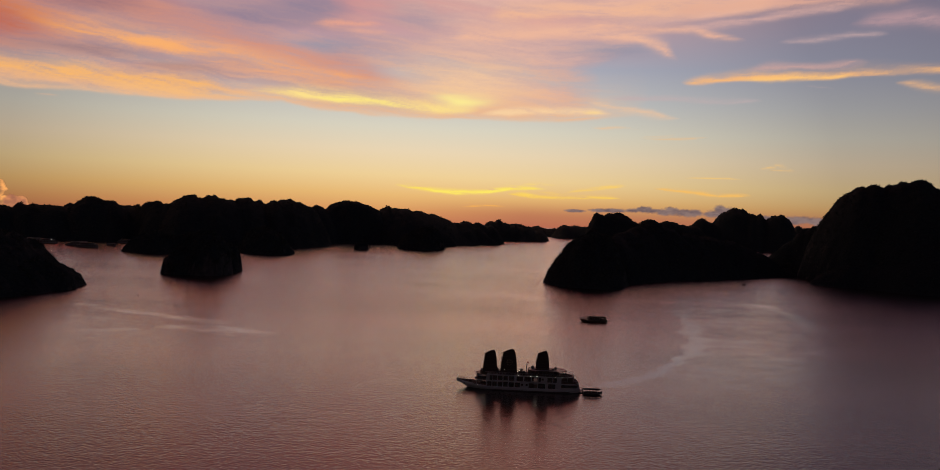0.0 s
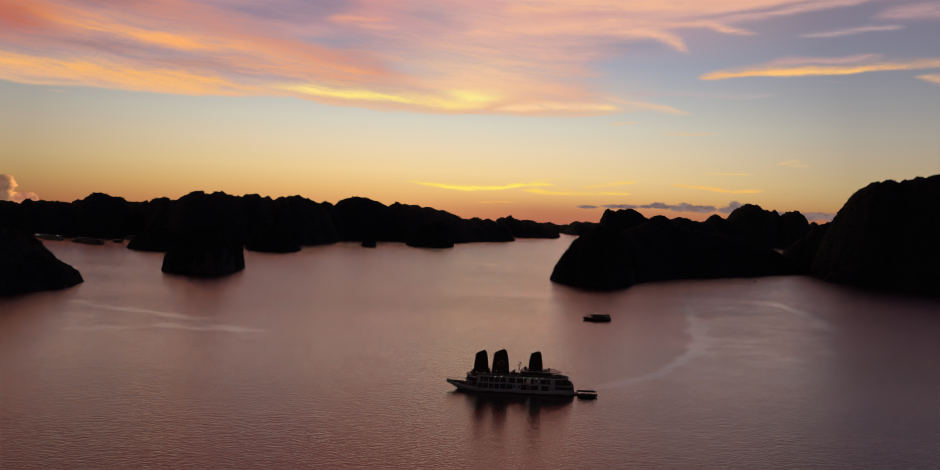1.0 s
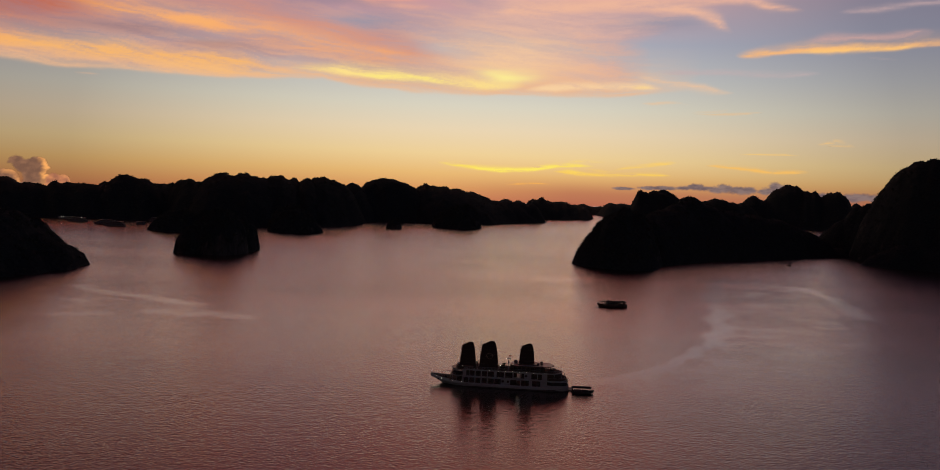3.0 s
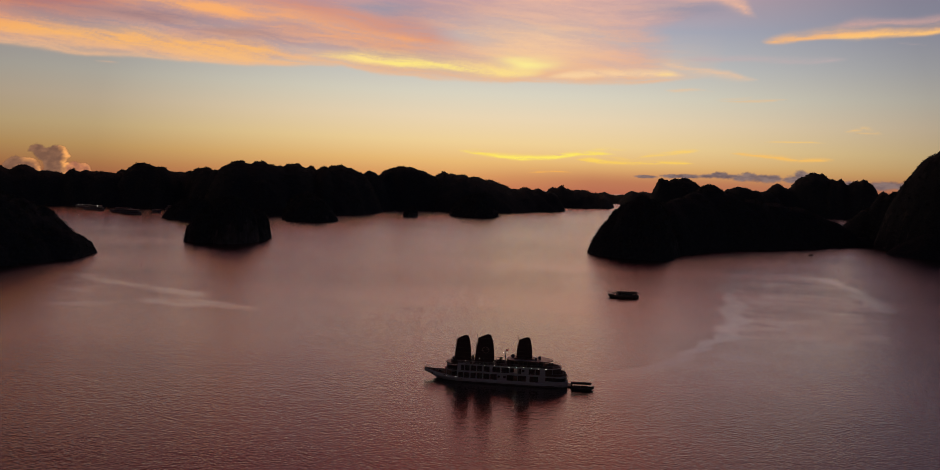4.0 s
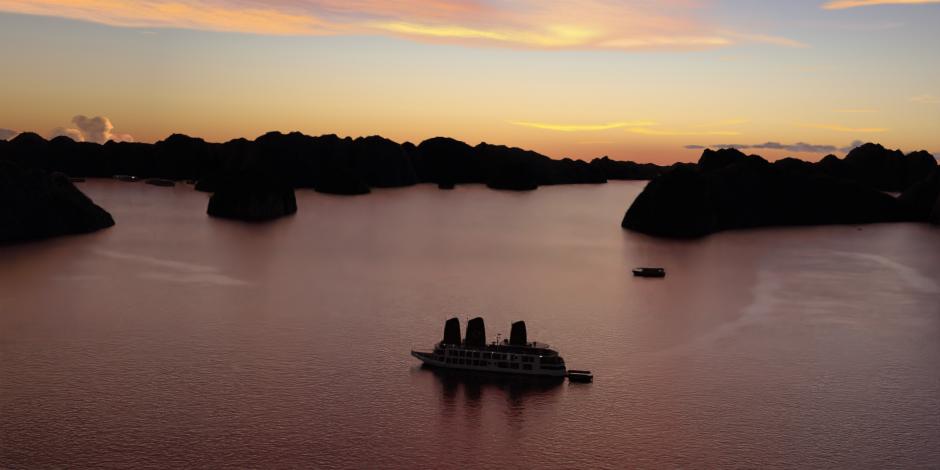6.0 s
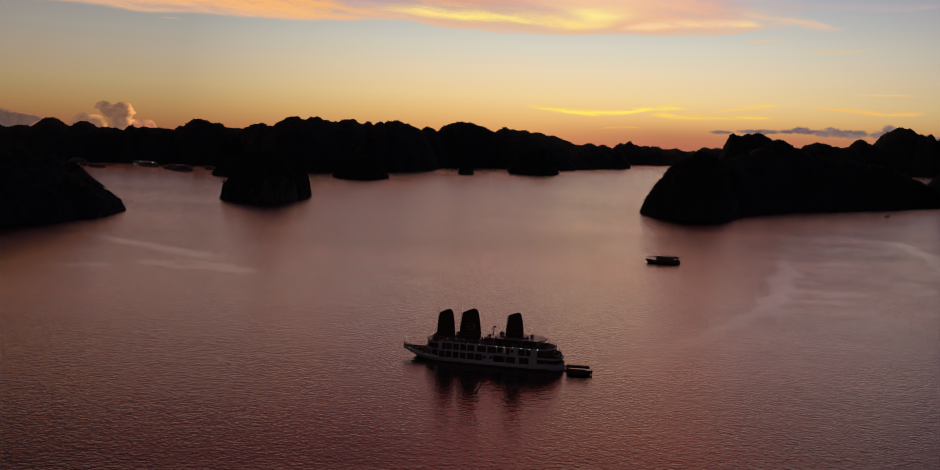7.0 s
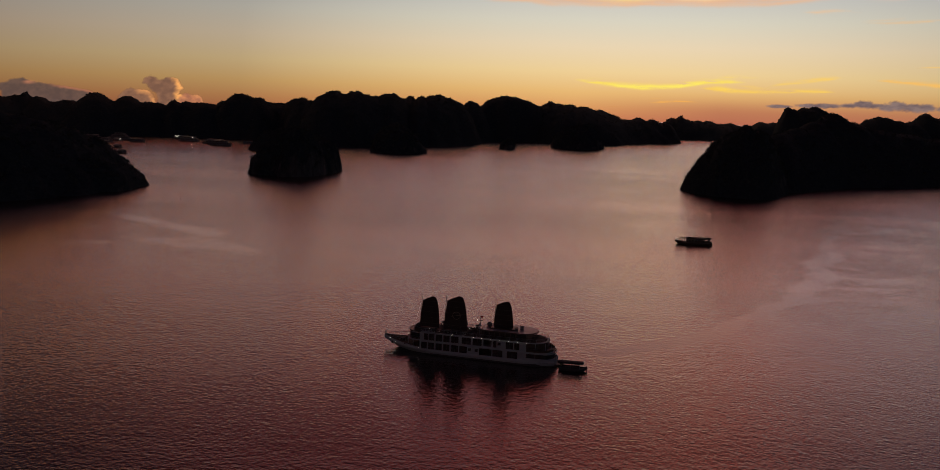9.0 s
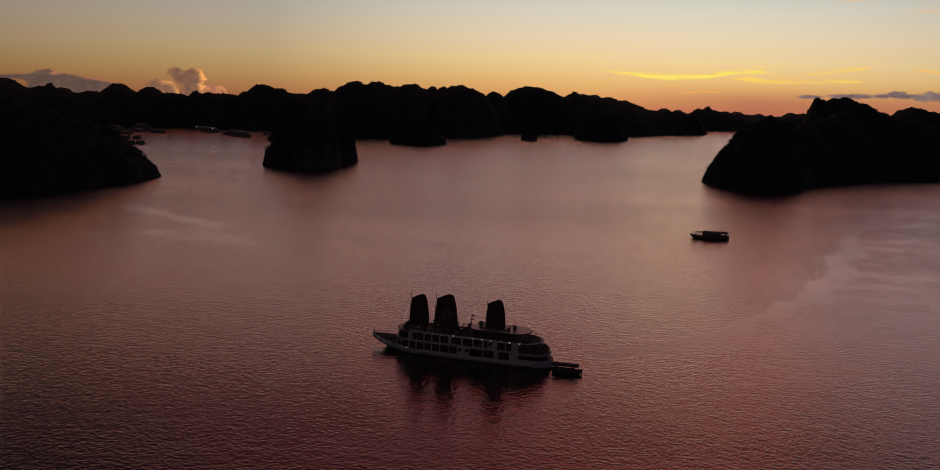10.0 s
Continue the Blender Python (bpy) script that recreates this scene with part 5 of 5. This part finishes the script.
# furniture that stands on the open decks
def lounge_chair():
    chair = new("deck_chair")
    tagged(chair, "dark low deck chair on the open top deck", "chair", "deck chairs")
    part("seat", box(-0.3, 0.3, -0.3, 0.3, 0.36, 0.48, 0.03), CUSHION, chair)
    part("backrest", plate([(0.24, 0.45), (0.34, 0.45), (0.5, 1.0), (0.4, 1.0)], -0.3, 0.3), CUSHION, chair)
    for x in (-0.26, 0.26):
        for y in (-0.26, 0.26):
            part("leg", box(x - 0.025, x + 0.025, y - 0.025, y + 0.025, 0, 0.36), DARK_WOOD, chair)
    return chair


def deck_table():
    table = new("deck_table")
    tagged(table, "small dark round-edged table on the open top deck", "table", "deck tables")
    part("tabletop", rod((0, 0, 0.7), (0, 0, 0.75), 0.42, 14), DARK_WOOD, table)
    part("stem", rod((0, 0, 0.03), (0, 0, 0.7), 0.05, 8), STEEL, table)
    part("foot", rod((0, 0, 0), (0, 0, 0.03), 0.26, 12), STEEL, table)
    return table


chair0, table0 = lounge_chair(), deck_table()
first = True
for x in (18.0, 20.6, 23.2, 25.8):
    for y in (-3.4, 2.6):
        spot = SHIP @ pose(x, y, 7.14)
        if first:
            table0.matrix_basis = spot
        else:
            copy_thing(table0, spot)
        for dx, turn in ((-0.85, 180), (0.85, 0)):
            spot = SHIP @ pose(x + dx, y + 0.05, 7.14, 0, 0, turn + 12 * math.sin(x * 3 + y))
            if first:
                chair0.matrix_basis = spot
                first = False
            else:
                copy_thing(chair0, spot)


def planter(x, y):
    ob = new("planter")
    tagged(ob, "leafy shrub in a dark box on deck", "plant", "deck planters")
    ob.matrix_basis = SHIP @ pose(x, y, 7.14)
    part("tub", box(-0.35, 0.35, -0.35, 0.35, 0, 0.55, 0.04), DARK_WOOD, ob)
    rng = np.random.default_rng(int(x * 10))
    c = rng.normal(size=(60, 3)) * np.array([0.3, 0.3, 0.28]) + np.array([0, 0, 0.95])
    a, b = rng.normal(size=(60, 3)) * 0.13, rng.normal(size=(60, 3)) * 0.13
    leaf = new("foliage", mesh_from("foliage", np.stack([c + a, c + b, c - a, c - b], 1).reshape(-1, 3), np.arange(240).reshape(-1, 4), LEAF))
    leaf.parent = ob


for x, y in ((11.6, -3.9), (17.2, -4.3), (17.2, 4.3), (27.4, -4.2), (27.4, 4.2)):
    planter(x, y)


def sun_lounger():
    bed = new("sun_lounger")
    tagged(bed, "dark cushioned sun lounger on the open top deck", "lounger", "sun loungers")
    part("frame", box(-0.95, 0.95, -0.33, 0.33, 0.26, 0.32, 0.02), DARK_WOOD, bed)
    part("mattress", box(-0.95, 0.35, -0.3, 0.3, 0.32, 0.42, 0.03), CUSHION, bed)
    part("backrest", plate([(0.33, 0.34), (0.33, 0.46), (0.92, 0.92), (0.98, 0.84)], -0.3, 0.3), CUSHION, bed)
    for x in (-0.85, 0.85):
        for y in (-0.27, 0.27):
            part("leg", box(x - 0.03, x + 0.03, y - 0.03, y + 0.03, 0, 0.26), DARK_WOOD, bed)
    return bed


bed0, first = sun_lounger(), True
for y, turn in ((-2.2, 90), (2.4, -90)):
    for x in (26.6, 27.6, 28.5, 45.2, 46.2):
        spot = SHIP @ pose(x, y, 7.14, 0, 0, turn + 6 * math.sin(5 * x))
        if first:
            bed0.matrix_basis, first = spot, False
        else:
            copy_thing(bed0, spot)


def folded_umbrella():
    ob = new("folded_umbrella")
    tagged(ob, "dark folded sunshade on a pole beside deck tables", "umbrella", "deck umbrellas")
    part("foot", rod((0, 0, 0), (0, 0, 0.1), 0.3, 12), GREY, ob)
    part("pole", rod((0, 0, 0.1), (0, 0, 2.3), 0.03, 6), STEEL, ob)
    part("canopy", rod((0, 0, 1.05), (0, 0, 2.25), 0.16, 8, 0.05), CUSHION, ob)
    return ob


shade0, first = folded_umbrella(), True
for x, y in ((19.3, -3.9), (21.9, -3.9), (24.5, -3.9), (20.6, 3.6), (24.5, 3.6)):
    spot = SHIP @ pose(x, y, 7.14)
    if first:
        shade0.matrix_basis, first = spot, False
    else:
        copy_thing(shade0, spot)


# ---------------------------------------------------------------- the other boats
def tender():
    boat = new("tender_boat")
    boat.matrix_basis = pose(54.9, 379.6, 0, 0, 0, 3) @ Matrix.Scale(1.05, 4)
    tagged(boat, "small open tender with a flat canopy moored at a ship's stern", "boat")
    st = [(0, 1.1, 0.95, 0.9, -0.3), (2, 1.3, 0.85, 1.15, -0.4), (5, 1.35, 0.85, 1.15, -0.4), (6.6, 0.9, 1.05, 0.6, -0.2), (7.6, 0.15, 1.3, 0.02, 0.3)]
    part("hull", hull_mesh(st), DARK_HULL, boat, "dark hull", True)
    part("floor", slab([(0.2, -0.95), (6.4, -0.8), (6.4, 0.8), (0.2, 0.95)], 0.3, 0.36), TEAK, boat)
    part("canopy", box(-0.2, 6.9, -1.3, 1.3, 2.05, 2.45, 0.16), CUSHION, boat, "dark flat canopy with a rolled rim")
    part("canopy_roll", rod((-0.3, -1.15, 2.5), (7.0, -1.1, 2.6), 0.15, 8), CUSHION, boat)
    for x in (0.6, 3.2, 5.8):
        for y in (-1.05, 1.05):
            part("post", rod((x, y, 0.6), (x, y, 2.12), 0.04, 6), STEEL, boat)
    for y in (-0.95, 0.55):
        part("bench", box(0.7, 5.9, y, y + 0.4, 0.36, 1.25, 0.05), CUSHION, boat)
    motor = part("outboard_motor", box(7.45, 7.95, -0.25, 0.25, 0.5, 1.45, 0.1), BLACK, boat)
    part("motor_leg", box(7.6, 7.8, -0.08, 0.08, -0.5, 0.5), BLACK, motor)
    part("rail", rod((6.6, -0.7, 1.6), (7.5, 0, 1.75), 0.03, 5), STEEL, boat)
    part("mooring_rope", rod((0.0, 0, 0.9), (-1.4, 0, 0.6), 0.03, 5), TEAK, boat)


tender()


def day_boat(name, label, m, length, mat=DARK_WOOD):
    """A wooden passenger boat, bow towards -x of its own frame, 18 m long before scaling."""
    boat = new(name)
    boat.matrix_basis = m @ Matrix.Scale(length / 18.0, 4)
    tagged(boat, label, "boat")
    st = [(0, 0.2, 2.1, 0.02, 1.5), (1.5, 1.3, 1.75, 0.4, 0.0), (4, 2.1, 1.4, 1.6, -0.6), (9, 2.4, 1.25, 2.1, -0.7), (15, 2.3, 1.35, 2.0, -0.6), (18, 1.8, 1.6, 1.4, -0.3)]
    part("hull", hull_mesh(st), mat, boat, "", True)
    part("deck", slab([(1.2, -0.9), (4, -1.9), (9, -2.2), (17.6, -1.7), (17.6, 1.7), (9, 2.2), (4, 1.9), (1.2, 0.9)], 1.0, 1.1), TEAK, boat)
    holes = [(x, x + 1.15, 1.75, 2.75) for x in np.arange(6.3, 15.2, 1.6)] + [(15.4, 16.5, 1.75, 2.85)]
    for s in (-1, 1):
        y0, y1 = sorted((s * 1.85, s * 1.95))
        wall = part("cabin_side", pierced_wall(5.8, 16.8, 1.1, 3.2, y0, y1, [tuple(float(v) for v in h) for h in holes]), mat, boat)
        for h in holes[:5]:
            part("window", box(h[0], h[1], min(s * 1.88, s * 1.91), max(s * 1.88, s * 1.91), h[2], h[3]), GLASS, wall)
    part("cabin_front", box(5.7, 5.8, -1.95, 1.95, 1.1, 3.2), mat, boat)
    part("cabin_back", box(16.8, 16.9, -1.95, 1.95, 1.1, 3.2), mat, boat)
    part("roof_locker", box(6.2, 7.8, -0.9, 0.9, 3.36, 3.8, 0.06), mat, boat)
    part("roof", slab([(5.3, -2.1), (17.4, -2.1), (17.6, 0), (17.4, 2.1), (5.3, 2.1), (5.1, 0)], 3.2, 3.36), DECK, boat)
    part("stern_box", box(15.0, 16.6, -1.2, 1.2, 3.36, 3.6, 0.05), DECK, boat)
    pole = part("mast", rod((8.9, 0, 3.3), (9.1, 0, 6.0), 0.11, 7, 0.06), mat, boat)
    part("cross_arm", rod((8.4, 0, 4.9), (9.9, 0, 5.2), 0.06, 5), mat, pole)
    part("lantern", ball((9.1, 0, 6.05), 0.16, 8), GREY, pole)
    awning = part("awning", slab([(2.4, -1.3), (5.1, -1.9), (5.1, 1.9), (2.4, 1.3)], 3.0, 3.07), DECK, boat, "thin dark awning over the foredeck")
    for y in (-1.2, 1.2):
        part("awning_post", rod((2.6, y, 1.4), (2.6, y, 3.02), 0.05, 6), mat, awning)
    railing(boat, [(0.4, -0.25), (1.6, -1.2), (4.6, -2.0)], 1.6, 0.9, 1.0, 2)
    railing(boat, [(0.4, 0.25), (1.6, 1.2), (4.6, 2.0)], 1.6, 0.9, 1.0, 2)
    part("anchor_post", rod((0.9, 0, 1.6), (0.8, 0, 3.1), 0.06, 6), mat, boat)
    return boat


day_boat("tour_boat", "dark wooden tour boat at anchor with a short mast", pose(87.3, 640.0, 0, 0, 0, 10), 21.0)


def tier_boat(label, x, y, length, decks, turn=0.0, lamps=(), paint=WHITE, bulb=0.4):
    """A broad overnight boat seen from afar, bow towards -x before the turn."""
    boat = new("moored_boat")
    boat.matrix_basis = pose(x, y, 0, 0, 0, turn)
    tagged(boat, label, "boat", "boats moored in the bay")
    L = length
    st = [(-L / 2, 0.3, 3.0, 0.05, 2.0), (-L * 0.42, 2.4, 2.5, 0.8, 0.0), (-L * 0.3, 3.6, 2.0, 3.0, -0.8), (0, 4.0, 1.8, 3.6, -0.9), (L * 0.4, 3.8, 1.9, 3.4, -0.8), (L / 2, 3.0, 2.1, 2.4, -0.4)]
    part("hull", hull_mesh(st), GREY, boat, "", True)
    z = 1.7
    for k in range(decks):
        a, b = -L * (0.34 - 0.12 * k), L * (0.46 - 0.1 * k)
        holes = [(float(q), float(q) + 1.2, z + 0.8, z + 1.9) for q in np.arange(a + 0.8, b - 1.6, 2.1)]
        for s in (-1, 1):
            y0, y1 = sorted((s * 3.3, s * 3.42))
            part("cabin_side", pierced_wall(a, b, z, z + 2.5, y0, y1, holes), paint, boat)
        part("cabin_end", box(a, a + 0.12, -3.3, 3.3, z, z + 2.5), paint, boat)
        part("cabin_end", box(b - 0.12, b, -3.3, 3.3, z, z + 2.5), paint, boat)
        part("inner_wall", box(a + 0.2, b - 0.2, -0.5, 0.5, z, z + 2.5), DARK_WOOD, boat)
        part("deck_roof", slab([(a - 1.2, -3.7), (b + 1.0, -3.7), (b + 1.3, 0), (b + 1.0, 3.7), (a - 1.2, 3.7), (a - 1.6, 0)], z + 2.5, z + 2.72), ROOF if paint is WHITE else GREY, boat)
        z += 2.72
    part("mast", rod((-L * 0.15, 0, z), (-L * 0.13, 0, z + 4), 0.12, 7, 0.05), DARK_WOOD, boat)
    for p in lamps:
        part("lamp", ball(p, bulb, 8), BULB, boat, "bright white lamp")
    return boat


tier_boat("grey two-deck boat moored off the mountains with a bright lamp", -651, 1338, 33, 2, 4, [(9.0, -4.2, 6.4)], GREY)
tier_boat("low grey boat moored beside a longer one", -588, 1304, 38, 2, 3, (), GREY)
tier_boat("long low grey boat lying across the far bay", -561, 1274, 34, 2, 6, (), GREY)
tier_boat("small grey boat anchored by itself", -551, 1339, 14, 1, 0, (), GREY)
tier_boat("dark two-deck boat close under the mountains", -567, 1431, 24, 2, -4, (), GREY)
tier_boat("dark boat under the mountains with a row of small lamps", -703, 1402, 26, 1, 2, [(q, -3.9, 3.6) for q in (-8.0, -5.0, -2.0, 1.0, 4.0)], GREY, 0.16)


def float_house(x, y, length, turn, lit=False):
    """A raft of a floating fishing village with a low hut."""
    raft = new("floating_house")
    raft.matrix_basis = pose(x, y, 0, 0, 0, turn)
    tagged(raft, "low hut on a raft of a floating fishing village", "house", "floating village")
    L = length
    for k in range(-2, 3):
        part("float", rod((-L / 2, k * 1.9, 0.1), (L / 2, k * 1.9, 0.1), 0.45, 8), BLACK, raft)
    part("platform", box(-L / 2, L / 2, -4.6, 4.6, 0.5, 0.7), TEAK, raft)
    a, b = -L * 0.32, L * 0.3
    part("hut_wall", pierced_wall(a, b, 0.7, 3.3, -3.3, -3.2, [(a + 1.0, a + 2.0, 0.75, 2.7), (b - 3.0, b - 1.4, 1.5, 2.6)]), GREY, raft)
    part("hut_wall", pierced_wall(a, b, 0.7, 3.3, 3.2, 3.3, []), GREY, raft)
    part("hut_end", box(a, a + 0.1, -3.2, 3.2, 0.7, 3.3), GREY, raft)
    part("hut_end", box(b - 0.1, b, -3.2, 3.2, 0.7, 3.3), GREY, raft)
    bm = bmesh.new()
    v = [bm.verts.new(p) for p in ((a - 0.8, -4, 3.2), (b + 0.8, -4, 3.2), (b + 0.8, 0, 4.7), (a - 0.8, 0, 4.7), (a - 0.8, 4, 3.2), (b + 0.8, 4, 3.2), (a - 0.8, -3.9, 3.05), (b + 0.8, -3.9, 3.05), (b + 0.8, 0, 4.55), (a - 0.8, 0, 4.55), (a - 0.8, 3.9, 3.05), (b + 0.8, 3.9, 3.05))]
    for f in ((0, 1, 2, 3), (3, 2, 5, 4), (7, 6, 9, 8), (8, 9, 10, 11), (0, 6, 7, 1), (5, 11, 10, 4), (0, 3, 9, 6), (3, 4, 10, 9), (1, 7, 8, 2), (2, 8, 11, 5)):
        bm.faces.new([v[k] for k in f])
    part("roof", bm, GREY, raft, "low pitched sheet roof")
    for x2 in (-L * 0.45, L * 0.42):
        part("pole", rod((x2, -4.2, 0.7), (x2, -4.2, 3.4), 0.07, 6), DARK_WOOD, raft)
    if lit:
        part("lamp", ball((b + 0.4, -3.6, 3.0), 0.3, 8), BULB, raft)


for x, y, L, turn, tiers in ((-716, 1220, 29, 5, 2), (-747, 1300, 42, -3, 3), (-690, 1262, 26, 8, 1), (-776, 1275, 30, 3, 2)):
    tier_boat("grey overnight boat moored close among others", x, y, L, tiers, turn, (), GREY)
for k, (x, y, L, turn) in enumerate(((-724, 1267, 16, 4), (-700, 1206, 18, 4), (-643, 1125, 20, -2), (-628, 1131, 12, 6), (-577, 1046, 18, 3), (-566, 1052, 12, -4))):
    float_house(x, y, L, turn, k == 0)


def small_skiff(x, y):
    boat = new("fishing_skiff")
    boat.matrix_basis = pose(x, y, 0, 0, 0, 0)
    tagged(boat, "tiny dark fishing skiff with a low cabin", "boat")
    st = [(-3.4, 0.15, 1.2, 0.02, 0.7), (-2.4, 0.8, 0.9, 0.4, -0.1), (0, 1.1, 0.7, 0.9, -0.3), (2.4, 1.0, 0.8, 0.8, -0.2), (3.2, 0.8, 1.0, 0.5, 0.0)]
    part("hull", hull_mesh(st), DARK_WOOD, boat, "", True)
    part("cabin", box(-0.6, 1.8, -0.8, 0.8, 0.5, 1.9, 0.08), DARK_WOOD, boat)
    part("cabin_roof", box(-0.9, 2.1, -1.0, 1.0, 1.9, 2.02, 0.03), GREY, boat)
    part("tiller", rod((2.6, 0, 0.9), (3.6, 0.2, 1.5), 0.04, 5), DARK_WOOD, boat)


small_skiff(355, 1090)


def buoy(x, y):
    ob = new("channel_buoy")
    ob.matrix_basis = pose(x, y, 0) @ Matrix.Scale(0.65, 4)
    tagged(ob, "slim dark channel buoy upright in the water", "buoy", "channel buoys")
    part("float", rod((0, 0, -0.5), (0, 0, 0.7), 0.9, 14, 0.75), GREY, ob)
    part("tower", rod((0, 0, 0.7), (0, 0, 2.6), 0.45, 8, 0.2), RED, ob)
    part("topmark", ball((0, 0, 2.9), 0.32, 8), RED, ob)


buoy(-259, 685)
buoy(330, 919)
